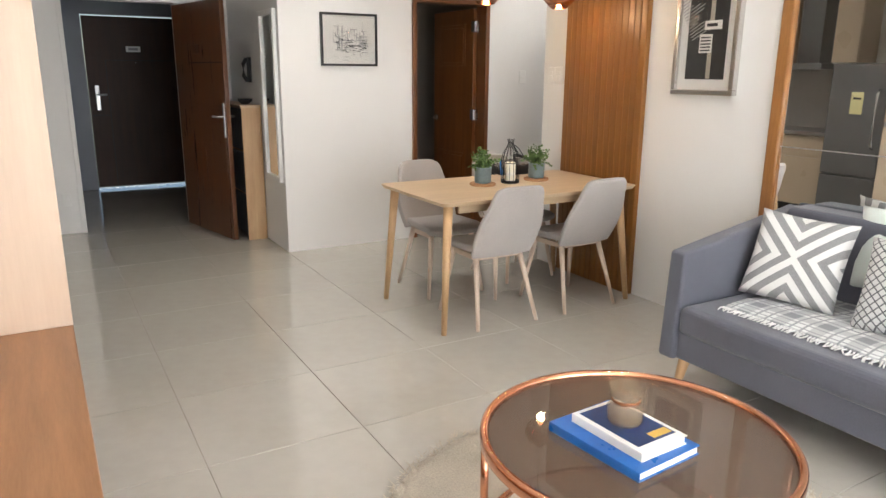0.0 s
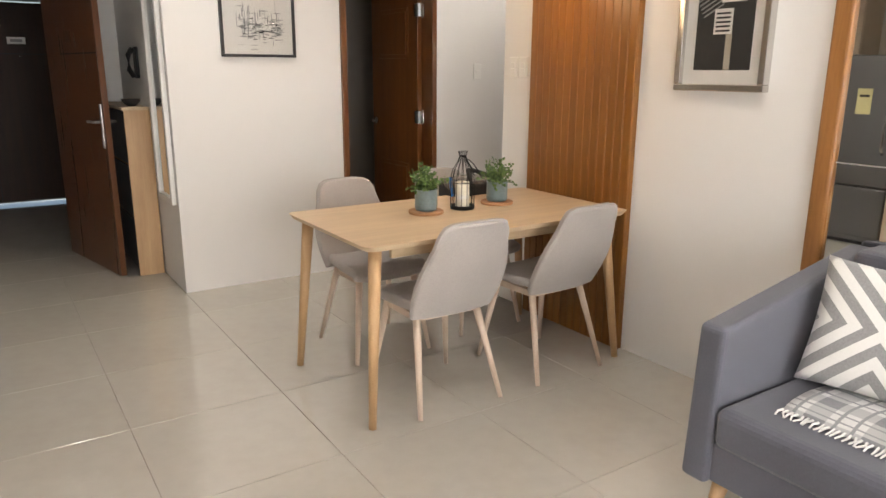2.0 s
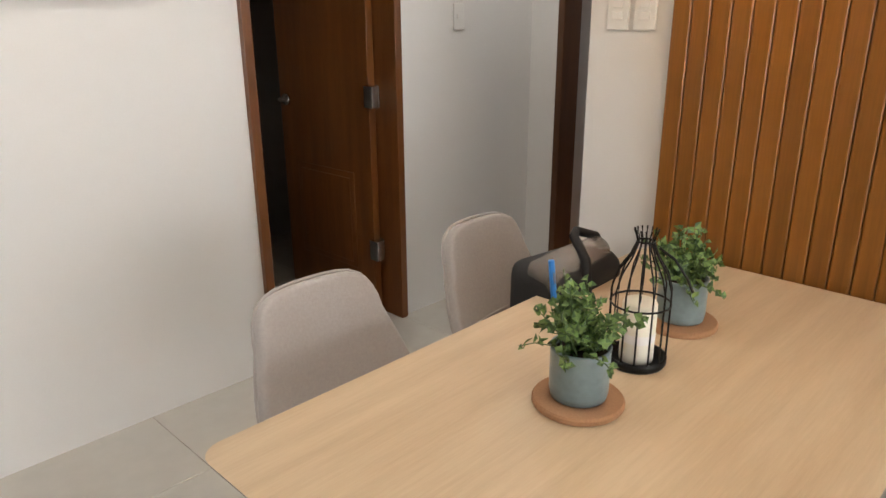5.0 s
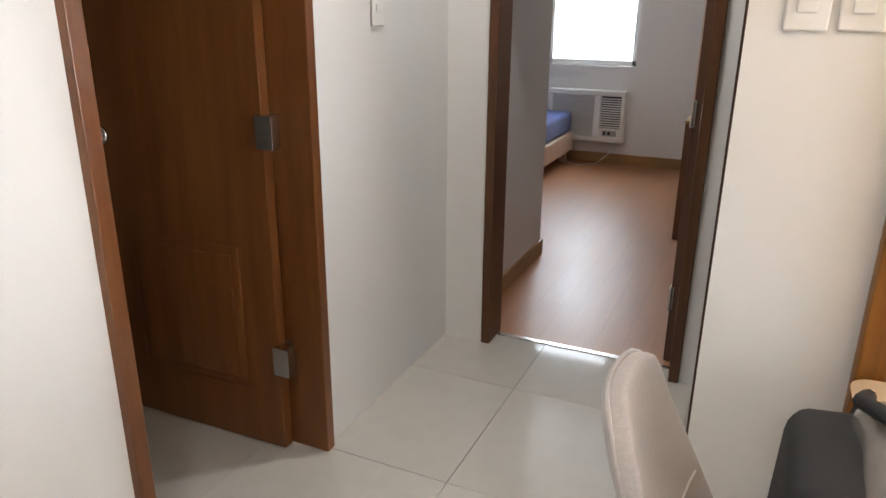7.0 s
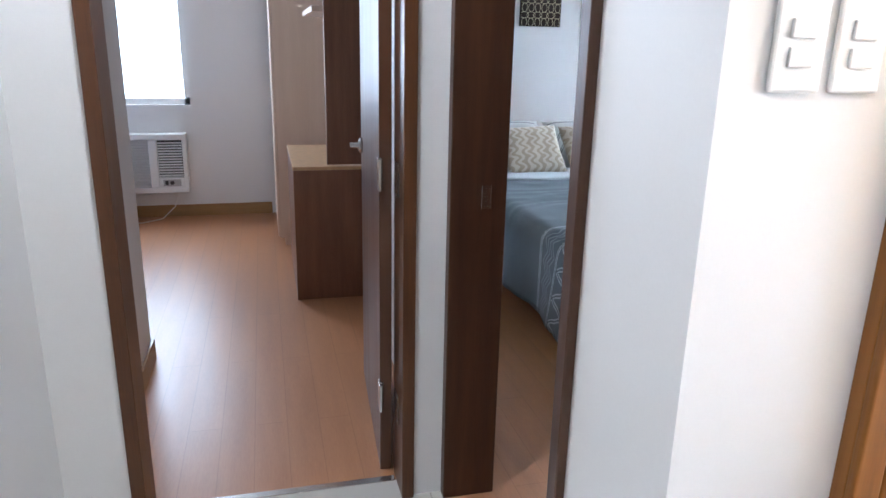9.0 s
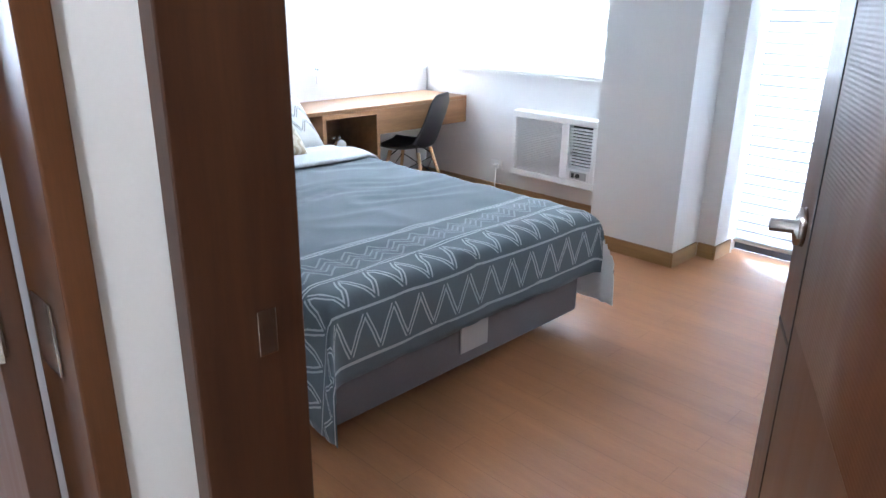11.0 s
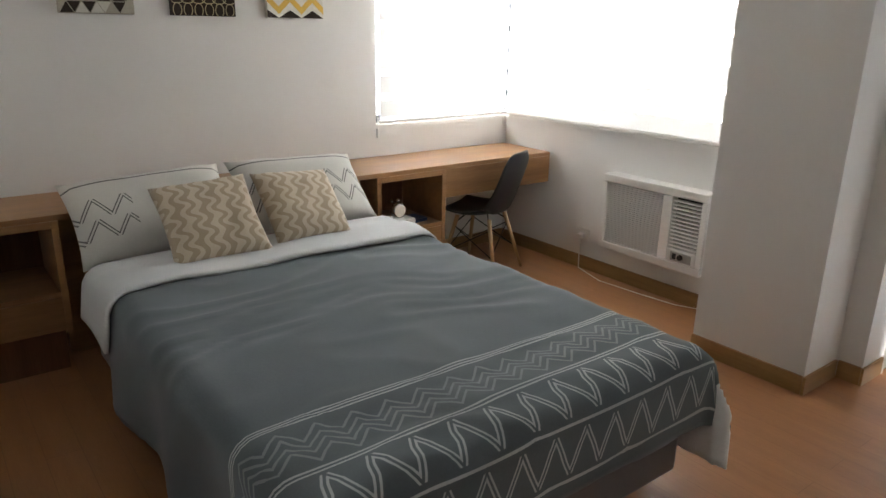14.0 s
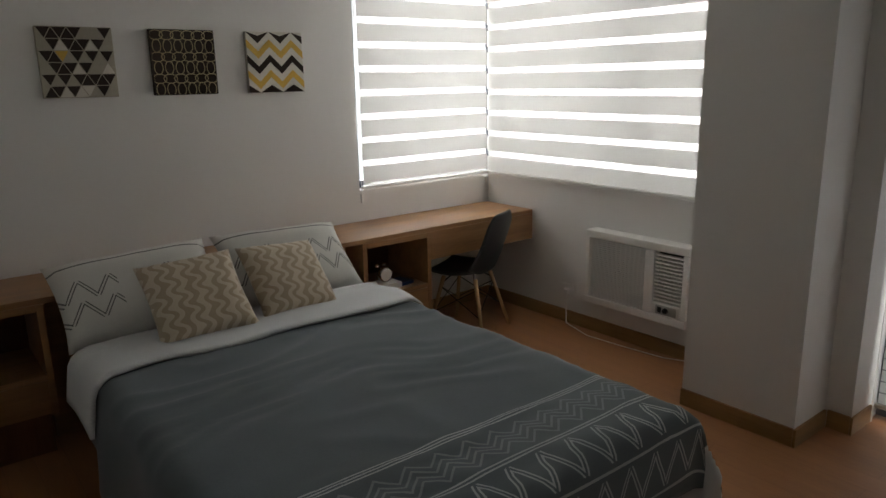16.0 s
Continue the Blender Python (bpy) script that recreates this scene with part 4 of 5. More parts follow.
def downlight(x, y, power):
    p = thing("downlight", "round recessed ceiling light, one of a mostly added fill set", "lamp", x, y, H - .012)
    part("ring", lathe([(.045, .0), (.06, .0), (.062, .011), (.045, .011)], 24, ring=True), WHITEP, p)
    part("lens", lathe([(0, .004), (.045, .004), (.045, .011), (0, .011)], 24), LAMPW, p)
    d = bpy.data.lights.new("downlight_fill_beam", "SPOT")
    d.energy, d.color, d.spot_size, d.spot_blend, d.shadow_soft_size = power, (1, .95, .88), radians(130), .8, .045
    ob = new("downlight_fill_beam", d)
    ob.matrix_world = pose(x, y, H - .02)


# one is known from its floor reflection, the others are added fill light
for x, y in ((.95, 5.1), (1.2, 2.6), (2.2, 4.9), (2.75, 2.3)):
    downlight(x, y, 42)
# unseen lamp added to brighten the corridor
downlight(4.3, 5.1, 55)


# sofa with cushions and throw
so = thing("sofa", "slate grey two-seat sofa with tapered wooden legs", "sofa", 2.65, 0, 0)
part("base", box(.03, .88, .42, 2.20, .16, .30, .012, 3), SOFA, so)
part("seat_cushion", box(.01, .74, .43, 2.19, .29, .43, .035, 4), SOFA, so)
for y0, y1, nm in ((2.19, 2.285, "arm"), (.335, .43, "arm")):
    bm = box(.0, .90, y0, y1, .155, .68, .0)
    for v in bm.verts:
        if v.co.z > .5 and v.co.x > .5:
            v.co.z = .83
        if v.co.z > .5 and v.co.x < .5:
            v.co.x += .03
    bmesh.ops.bevel(bm, geom=bm.edges[:], offset=.018, segments=3, profile=.5, affect="EDGES")
    part(nm, bm, SOFA, so, "sloping padded arm")
bm = box(.72, .90, .42, 2.20, .28, .84, .0)
for v in bm.verts:
    if v.co.z > .5:
        v.co.x += .03
bmesh.ops.bevel(bm, geom=bm.edges[:], offset=.03, segments=4, profile=.5, affect="EDGES")
part("backrest", bm, SOFA, so)
for y in (.75, 1.08, 1.40, 1.72, 2.0):
    part("button", lathe([(0, 0), (.012, .002), (.008, .007), (0, .008)], 12, .745, y, .62), SOFA, so)
for x in (.07, .80):
    for y in (.46, 2.17):
        part("leg", tube([(x, y, .165), (x - .01 if x < .5 else x + .01, y + (.03 if y > 1 else -.03), 0)], .028, .017, 14), OAKV, so, "orange-brown tapered leg", True)


def lying(name, label, bm, mat, cat="cushion"):
    bm.verts.ensure_lookup_table()
    low = min(v.co.z for v in bm.verts)
    cx = sum(v.co.x for v in bm.verts) / len(bm.verts)
    cy = sum(v.co.y for v in bm.verts) / len(bm.verts)
    bmesh.ops.translate(bm, vec=(-cx, -cy, -low), verts=bm.verts)
    ob = part(name, bm, mat, None, "", True)
    ob.location = (cx, cy, low)
    return tagged(ob, label, cat)


def stand(x, y, z, lean, turn, roll=0):
    """A cushion's pose: its face looks along the turned -y, leaning back."""
    return pose(x, y, z) @ pose(0, 0, 0, 0, 0, turn) @ pose(0, 0, 0, 90 - lean, 0, 0) @ pose(0, 0, 0, 0, 0, roll)


lying("chevron_cushion", "grey and white chevron cushion on the sofa", cushion(.43, .43, .13, stand(3.16, 1.95, .645, 22, -72, -4)), CHEV)
lying("net_cushion", "white cushion with black net pattern on the sofa", cushion(.45, .42, .14, stand(3.17, 1.42, .635, 24, -88, 5)), NETC)
lying("pale_cushion", "pale mint fringed cushion on top of the sofa back", cushion(.46, .40, .13, stand(3.45, 1.62, .71, 12, -88, 3)), MINT)
lying("pale_cushion", "pale mint fringed cushion behind the sofa seat", cushion(.46, .40, .13, stand(3.45, 1.02, .71, 12, -92, -2)), MINT)


def throw_place(s, t):
    return (2.80 + .58 * s + .01 * math.sin(9 * t), .6 + 1.45 * t + .03 * math.sin(5 * s), .434 + .006 * noise.noise(Vector((s * 6, t * 12, 0))) + .004)


th = tagged(part("throw_blanket", sheet(14, 40, throw_place, lambda s, t: (.58 * s, 1.45 * t)), PLAID, None, "", True, .008), "grey and white plaid throw spread on the sofa seat", "blanket")
rng = random.Random(5)
bm = bmesh.new()
for k in range(95):
    x, y, z = throw_place(0, k / 94)
    add_tube(bm, [(x + .004, y, z + .004), (x - .018, y + rng.uniform(-.008, .008), z + .004), (x - .035, y + rng.uniform(-.014, .014), z - .003)], .0045, .003, 5)
tagged(part("fringe", bm, FRINGE, th, "white knotted fringe"), kind="stuff")


# coffee table and rug
ct = thing("coffee_table", "round copper coffee table with bronze glass top", "table", 1.60, 1.40, 0)
part("glass_top", lathe([(0, .408), (.445, .408), (.449, .412), (.449, .414), (.445, .418), (0, .418)], 64), SMOKE, ct, "smoky bronze glass")
part("rim", lathe([(.447, .392), (.468, .392), (.472, .397), (.472, .427), (.468, .432), (.452, .432), (.447, .424)], 64, ring=True), COPPER, ct, "polished copper rim", True)
for k in range(4):
    a = radians(45 + 90 * k + 8)
    part("leg", tube([(.455 * math.cos(a), .455 * math.sin(a), .40), (.455 * math.cos(a), .455 * math.sin(a), .02)], .013, None, 12), COPPER, ct, "", True)
part("lower_ring", tube([(.455 * math.cos(2 * math.pi * k / 48), .455 * math.sin(2 * math.pi * k / 48), .03) for k in range(49)], .012, None, 8), COPPER, ct, "", True)


def book(x, y, z, w, h, t, turn, cover, label):
    b = thing("book", label, "book", x, y, z, turn)
    part("page_block", box(-w / 2 + .006, w / 2 - .005, -h / 2 + .006, h / 2 - .006, .003, t - .003), PAPER, b)
    bm = bmesh.new()
    for q in ((-w / 2, w / 2, -h / 2, h / 2, 0, .003), (-w / 2, w / 2, -h / 2, h / 2, t - .003, t), (-w / 2, -w / 2 + .004, -h / 2, h / 2, .003, t - .003)):
        add_box(bm, *q, .001)
    part("cover", bm, cover, b)
    return b


book(1.545, 1.40, .418, .265, .35, .030, 5, BLUEB, "large bright blue hardback book on the coffee table")
b2 = book(1.56, 1.395, .448, .19, .28, .028, 3, PAPER, "white book with a navy cover picture on a larger book")
part("cover_picture", box(-.078, .08, -.11, .125, .028, .0288), NAVY, b2, "navy cover picture")
part("cover_strip", box(.0, .075, -.10, -.07, .0288, .0294), YELLOW, b2)
gj = thing("glass_jar", "small amber glass candle jar on the books", "jar", 1.56, 1.41, .477)
part("jar", lathe([(0, 0), (.046, 0), (.054, .01), (.056, .05), (.040, .068), (.040, .074), (.050, .085), (.052, .115), (.048, .115), (.046, .088), (.035, .074), (.035, .068), (.051, .048), (.050, .012), (0, .008)], 28), JARG, gj, "", True)
part("band", lathe([(.041, .067), (.043, .069), (.043, .076), (.041, .078)], 28, ring=True), COPPER, gj, "thin copper band")
rg = tagged(part("shaggy_rug", lathe([(0, 0), (.77, 0), (.79, .008), (.75, .02), (0, .022)], 60, 1.66, 1.50, 0), RUG), "cream shaggy rug under the coffee table", "rug")
rng = random.Random(11)
bm = bmesh.new()
for k in range(5600):
    a, r = rng.uniform(0, 6.283), .81 * rng.uniform(.25, 1) ** .5
    x, y = 1.66 + r * math.cos(a), 1.50 + r * math.sin(a)
    tw, le = rng.uniform(0, 6.28), rng.uniform(.02, .045)
    dx, dy = math.cos(tw), math.sin(tw)
    vs = [bm.verts.new((x - dy * .004, y + dx * .004, .012)), bm.verts.new((x + dy * .004, y - dx * .004, .012)), bm.verts.new((x + dx * le, y + dy * le, .012 + le * .5))]
    bm.faces.new(vs)
tagged(part("shag", bm, RUG, rg), kind="stuff")

# low media cabinet, tall cream unit, kitchen seen in the mirror
mc = thing("media_cabinet", "low walnut media cabinet along the living room wall", "cabinet", -.5, 0, 0)
part("body", box(.0, .64, -.6, 3.2, .10, .42, .003), BENCHW, mc)
part("top", box(.0, .67, -.62, 3.205, .42, .45, .004), BENCHW, mc, "walnut grained top")
for i in range(4):
    part("drawer", box(.64, .658, -.58 + i * .94, .34 + i * .94, .12, .41, .003), BENCHW, mc)
part("plinth", box(.03, .58, -.55, 3.15, 0, .10), BLACK, mc)
tc = thing("tall_cabinet", "tall pale cream kitchen cabinet at the end of the low cabinet", "cabinet", -.5, 3.21, 0)
part("side_panel", box(.0, .67, .0, .02, 0, 2.45, .002), PANELW, tc, "pale wood grained side panel")
part("body", box(.0, .64, .02, .52, .08, 2.45), CREAM, tc)
part("door", box(.64, .66, .025, .515, .10, 1.02, .003), CREAM, tc)
part("door", box(.64, .66, .025, .515, 1.07, 2.44, .003), CREAM, tc)
part("finger_pull", box(.63, .65, .025, .515, 1.02, 1.07), STEEL, tc, "recessed metal pull")
fr = thing("fridge", "grey steel fridge with freezer drawer below", "fridge", -.58, 3.76, 0)
part("body", box(0, .62, 0, .57, .03, 1.60, .008), FRIDGE, fr)
part("door", box(.62, .68, .004, .566, .52, 1.60, .012), FRIDGE, fr)
part("door", box(.62, .68, .004, .566, .08, .51, .012), FRIDGE, fr)
part("handle", tube([(.69, .07, .80), (.725, .07, .84), (.725, .07, 1.32), (.69, .07, 1.36)], .011), CHROME, fr, "long chrome handle", True)
part("energy_label", box(.68, .682, .22, .34, 1.12, 1.33), STICKER, fr, "yellow paper label")
part("label_bar", box(.682, .683, .24, .32, 1.26, 1.28), INK, fr)
part("plinth", box(.05, .6, .02, .55, 0, .03), BLACK, fr)
for i in range(3):
    bc = thing("base_cabinet", "cream kitchen base cabinet", "cabinet", -.78, 4.40 + i * .6, 0, group="kitchen base cabinets")
    part("body", box(0, .60, 0, .598, .10, .86), CREAM, bc)
    part("door", box(.60, .62, .004, .594, .11, .62, .003), CREAM, bc)
    part("drawer", box(.60, .62, .004, .594, .66, .85, .003), CREAM, bc)
    part("plinth", box(.05, .55, 0, .598, 0, .10), BLACK, bc)
wt = tagged(part("worktop", box(-.78, -.13, 4.39, 6.22, .86, .90, .004), STONE), "grey stone kitchen worktop", "worktop")
sb = tagged(part("splashback", box(-.778, -.765, 4.39, 6.22, .90, 1.60), BACKSP), "grey tiled kitchen splashback", "splashback")
hd = thing("cooker_hood", "steel chimney cooker hood over the worktop", "hood", -.765, 5.0, 1.55)
part("canopy", box(0, .48, -.3, .3, 0, .06, .006), STEEL, hd)
part("chimney", box(0, .26, -.13, .13, .06, 1.0, .004), STEEL, hd)
for y, n in ((4.40, .28), (5.32, .9)):
    wc = thing("wall_cabinet", "cream kitchen wall cabinet", "cabinet", -.765, y, 1.62)
    part("body", box(0, .33, 0, n, 0, .75), CREAM, wc)
    part("door", box(.33, .35, .004, n - .004, .0, .75, .003), CREAM, wc)
ws = thing("wall_shelf", "walnut floating shelf above the media cabinet", "shelf", -.5, 2.1, 1.42)
part("board", box(0, .24, -.55, .55, 0, .035, .003), BENCHW, ws)
vs = thing("vase", "white ceramic vase on the floating shelf", "vase", -.38, 2.42, 1.455)
part("vase", lathe([(0, 0), (.06, 0), (.10, .06), (.09, .13), (.04, .19), (.03, .24), (.04, .26), (.03, .255), (.02, .2)], 24), WHITEP, vs, "", True)
gb = thing("glass_bottle", "clear glass bottle on dark books on the cabinet", "bottle", -.33, 2.5, .49)
part("bottle", lathe([(0, 0), (.05, 0), (.055, .02), (.05, .12), (.02, .17), (.02, .22), (.016, .22), (.0, .21)], 20), JARG, gb, "", True)
book(-.33, 2.5, .45, .26, .2, .04, 5, INK, "dark book lying on the media cabinet")


# ---- bedroom ----
def bed():
    b = thing("bed", "made double bed with slate patterned duvet and divan base", "bed", 5.64, 2.94, 0)
    part("base", box(.04, 2.19, -.72, .72, .085, .32, .02, 3), BEDBASE, b, "grey divan base still in clear wrap")
    part("mattress", box(.02, 2.19, -.73, .73, .31, .55, .05, 4), SHEET, b)
    part("care_label", box(.030, .038, -.06, .10, .15, .27, .002), GRILLE, b, "pale sewn label")
    for x in (.35, 1.9):
        for y in (-.5, .5):
            part("foot", lathe([(0, 0), (.025, 0), (.03, .125), (0, .125)], 12, x, y, 0), BLACK, b)

    L, over, half, drop = 1.66, .255, .76, .40

    def cover(s, t):
        u = s * (L + over) - over          # way from the foot edge, under 0 hanging down
        v = (2 * t - 1) * (half + drop)
        nz = noise.noise(Vector((u * 2.6, v * 2.2, 1.3)))
        n3 = noise.noise(Vector((u * 7 + 2 * nz, v * 2.4, 7)))
        wr = .008 * nz + .010 * (1 - abs(n3)) ** 4 + .003 * math.sin(v * 3 + u * 16 + 2 * nz)
        x, z, y = u, .578 + wr, v
        r, fu, fall = .07, 0, 0
        if u < r:
            d = r - u
            a = min(d / r, math.pi / 2)
            x = r - r * math.sin(a) - .012 * max(0, d - r * 1.57) * (1 + nz) - .02
            fu = r * (1 - math.cos(a)) + max(0, d - r * math.pi / 2) * .97
        e = abs(v) - (half - r)
        if e > 0:
            a = min(e / r, math.pi / 2)
            sg = 1 if v > 0 else -1
            fall = r * (1 - math.cos(a)) + max(0, e - r * math.pi / 2)
            wave = .022 * math.sin(u * 9 + sg) * max(0, e - .08) * 3
            y = sg * (half - r + r * math.sin(a) + wave + .06 * max(0, e - .1))
            if u < r:      # the corner swings out in a fold
                k = min(1, max(0, (e - .05) * 5)) * min(1, max(0, (r - u) * 4))
                x -= .06 * k
                y += sg * .04 * k
        z -= max(fu, fall) + .12 * min(fu, fall)
        return (x, y, z)
    ob = part("duvet", sheet(84, 88, cover, lambda s, t: (s * (L + over), (2 * t - 1) * (half + drop))), DUVET, b, "slate duvet with white zigzag border", True, .014)
    ob.data.materials.append(SHEET)
    ob.modifiers["thickness"].material_offset = 1

    def fold(s, t):
        u = L - .10 + s * .40
        v = (2 * t - 1) * (half + .22)
        nz = noise.noise(Vector((u * 4, v * 3, 4)))
        z, y, r = .603 + .010 * nz + .02 * math.sin(math.pi * min(1, s * 1.2)), v, .08
        e = abs(v) - (half - r + .012)
        if e > 0:
            a = min(e / r, math.pi / 2)
            sg = 1 if v > 0 else -1
            y = sg * (half - r + .012 + (r + .01) * math.sin(a) + .12 * max(0, e - .1))
            z -= r * (1 - math.cos(a)) + max(0, e - r * math.pi / 2) * .9
        return (u + .03 * nz, y, z)
    part("turned_sheet", sheet(16, 56, fold), SHEET, b, "white turned-down underside of the duvet", True, .016)
    return b


bed()
lying("pillow", "white pillow with black zigzag print on the bed", cushion(.74, .46, .17, stand(7.80, 3.35, .74, 47, -92, 3)), SHAM, "pillow")
lying("pillow", "white pillow with black zigzag print on the bed", cushion(.74, .46, .17, stand(7.82, 2.58, .74, 47, -86, -3)), SHAM, "pillow")
lying("wavy_cushion", "cream cushion with a wavy beige pattern on the bed", cushion(.43, .43, .14, stand(7.48, 3.20, .755, 46, -97, 5)), WAVY)
lying("wavy_cushion", "cream cushion with a wavy beige pattern on the bed", cushion(.41, .41, .14, stand(7.52, 2.74, .75, 46, -83, -5)), WAVY)

# headboard, niches and desk in one long joinery run
dk = thing("headboard_desk", "long wooden headboard and desk unit along the wall", "desk", 7.92, 0, 0)
part("top", box(0, .488, .63, 4.33, .735, .762, .002), DESKW, dk, "warm wood top")
part("apron", box(.0, .022, .63, 1.55, .55, .734, .002), DESKW, dk, "desk drawer front")
part("end_panel", box(.022, .488, .63, .65, .55, .734, .002), DESKW, dk)
part("desk_bottom", box(.022, .488, .65, 1.55, .55, .57), DESKW, dk)
part("back_panel", box(.20, .22, 2.06, 3.74, .0, .734, .002), DESKW, dk, "headboard panel behind the pillows")
for y0, y1 in ((1.55, 2.06), (3.74, 4.33)):
    part("side_panel", box(.0, .47, y0, y0 + .03, .20, .734, .002), DESKW, dk)
    part("side_panel", box(.0, .47, y1 - .03, y1, .20, .734, .002), DESKW, dk)
    part("shelf", box(.0, .47, y0 + .03, y1 - .03, .375, .40, .002), DESKW, dk)
    part("drawer", box(.0, .02, y0 + .03, y1 - .03, .21, .372, .002), DESKW, dk)
    # niche back and plinth darker than the desk: shade put into the colour
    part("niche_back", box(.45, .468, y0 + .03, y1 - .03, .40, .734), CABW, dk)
    part("rail", box(.0, .02, y0 + .03, y1 - .03, .70, .734, .002), DESKW, dk)
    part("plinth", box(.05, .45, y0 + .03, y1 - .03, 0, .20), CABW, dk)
ac_ = thing("alarm_clock", "small round silver alarm clock in the bedside niche", "clock", 8.02, 1.86, .436)
k = part("case", lathe([(0, 0), (.045, 0), (.048, .01), (.048, .035), (.045, .04), (0, .04)], 24), CHROME, ac_, "", True)
k.matrix_local = pose(0, 0, .06, 0, -90, 0)
k = part("dial", lathe([(0, 0), (.04, 0), (0, .001)], 24), PAPER, ac_)
k.matrix_local = pose(-.041, 0, .06, 0, -90, 0)
for y in (-.025, .025):
    part("bell", lathe([(0, .018), (.012, .012), (.018, 0), (0, 0)], 14, .02, y, .106), CHROME, ac_, "", True)
    part("foot", tube([(.02, y, .02), (.02, y * 1.3, 0)], .004, None, 6), CHROME, ac_)
book(8.03, 1.85, .40, .13, .19, .036, 2, PAPER, "pale book under the alarm clock")
book(8.05, 1.70, .40, .13, .10, .02, 8, NAVY, "small dark book in the bedside niche")
sd = thing("desk_socket", "small round white outlet on the bedside top", "socket", 8.26, 4.05, .762)
part("ring", lathe([(0, 0), (.028, 0), (.03, .003), (.02, .006), (0, .004)], 20), WHITEP, sd)


def shell_chair():
    c = thing("shell_chair", "charcoal plastic shell chair with wooden legs at the desk", "chair", 7.93, 1.235, 0, -66)

    def shell(s, t):
        # s runs from the seat's front edge over the seat and up the back
        e = 2 * t - 1
        if s < .5:
            q = s / .5
            w = .20 + .03 * math.sin(math.pi * q)
            y, z = .22 - .38 * q, .44 - .025 * math.sin(math.pi * min(1, q * 1.1)) + .02 * (q > .9) * (q - .9)
            return (e * w, y, z + .05 * e ** 4 * (.4 + .6 * q))
        q = (s - .5) / .5
        w = .23 - .035 * q - .05 * max(0, q - .8) ** 2 * 20
        y = -.16 - .055 * math.sin(q * math.pi / 2) - .05 * q
        z = .44 + .40 * q ** 1.15
        return (e * w, y + .05 * e ** 2 * (1 - .6 * q), z + .05 * e ** 4 * (1 - q) - .03 * e ** 6 * q)
    part("shell", sheet(40, 18, shell), SHELL, c, "moulded charcoal shell", True, .008)
    for sx in (-1, 1):
        for y0, y1 in ((.12, .20), (-.11, -.21)):
            part("leg", tube([(sx * .12, y0, .40), (sx * .22, y1, 0)], .015, .010, 12), OAKV, c, "", True)
            part("bracket", tube([(sx * .05, y0 * .6, .415), (sx * .13, y0, .36)], .005, None, 6), BLACKM, c)
        part("wire", tube([(sx * .14, .135, .33), (sx * .185, -.16, .16)], .0035, None, 6), BLACKM, c)
        part("wire", tube([(sx * .185, .17, .16), (sx * .14, -.125, .33)], .0035, None, 6), BLACKM, c)
    for y0, y1 in ((.135, .17), (-.125, -.16)):
        part("wire", tube([(-.14, y0, .33), (.185, y1, .16)], .0035, None, 6), BLACKM, c)
        part("wire", tube([(.14, y0, .33), (-.185, y1, .16)], .0035, None, 6), BLACKM, c)


shell_chair()


def air_conditioner(label, m):
    a = thing("air_conditioner", label, "air conditioner")
    a.matrix_world = m
    # front looks to -y, width along x, base at z 0
    part("housing", box(0, .75, -.02, .02, 0, .49, .006), WHITEP, a, "white through-wall housing")
    bm = bmesh.new()
    for q in ((.0, .75, -.095, -.02, 0, .05), (.0, .75, -.095, -.02, .44, .49), (0, .035, -.095, -.02, .05, .44), (.715, .75, -.095, -.02, .05, .44), (.455, .52, -.095, -.02, .05, .44), (.52, .715, -.095, -.02, .05, .13)):
        add_box(bm, *q, .006)
    part("front_frame", bm, WHITEP, a)
    part("backing", box(.035, .455, -.05, -.045, .05, .44), GRILLE, a)
    part("backing", box(.52, .715, -.04, -.035, .13, .44), BLACK, a)
    me = None
    for i in range(30):
        if me is None:
            ob = part("louvre", box(.035, .455, -.088, -.055, 0, .006), WHITEP, a)
            me = ob.data
        else:
            ob = new("louvre", me)
            ob.parent = a
        ob.location = (0, 0, .056 + i * .0128)
    me = None
    for i in range(13):
        if me is None:
            ob = part("vane", box(.525, .71, -.088, -.06, -.004, .006), WHITEP, a)
            me = ob.data
        else:
            ob = new("vane", me)
            ob.parent = a
        ob.location = (0, 0, .145 + i * .0225)
    part("control_panel", box(.55, .69, -.099, -.095, .06, .115, .002), GRILLE, a, "grey control panel")
    part("knob", tube([(.62, -.095, .088), (.62, -.112, .088)], .018, .015, 14), BLACK, a, "black knob")
    part("dial_mark", box(.565, .59, -.1, -.099, .07, .105), INK, a)
    return a


air_conditioner("white window air conditioner set in the bedroom wall", pose(7.36, .615, .225, 0, 0, 180))
air_conditioner("white window air conditioner in the second bedroom", pose(9.045, 6.42, .225, 0, 0, -90))
pc = tagged(part("power_cable", tube([(7.56, .65, .235), (7.55, .67, .12), (7.52, .70, .03), (7.30, .74, .008), (7.0, .72, .008), (6.75, .69, .008), (6.55, .66, .03), (6.60, .66, .24)], .0035, None, 8), WHITEP, None, "", True), "white power cable trailing along the floor", "cable")
pc2 = tagged(part("power_cable", tube([(9.0, 5.75, .25), (8.99, 5.8, .1), (8.95, 5.9, .008), (8.82, 6.05, .008), (8.92, 6.25, .008)], .004, None, 8), WHITEP, None, "", True), "white power cable trailing on the floor", "cable")
pg = thing("plug", "white plug in the wall socket", "plug", 7.57, .625, .235)
part("body", box(-.02, .02, .0, .035, -.015, .015, .005), WHITEP, pg)


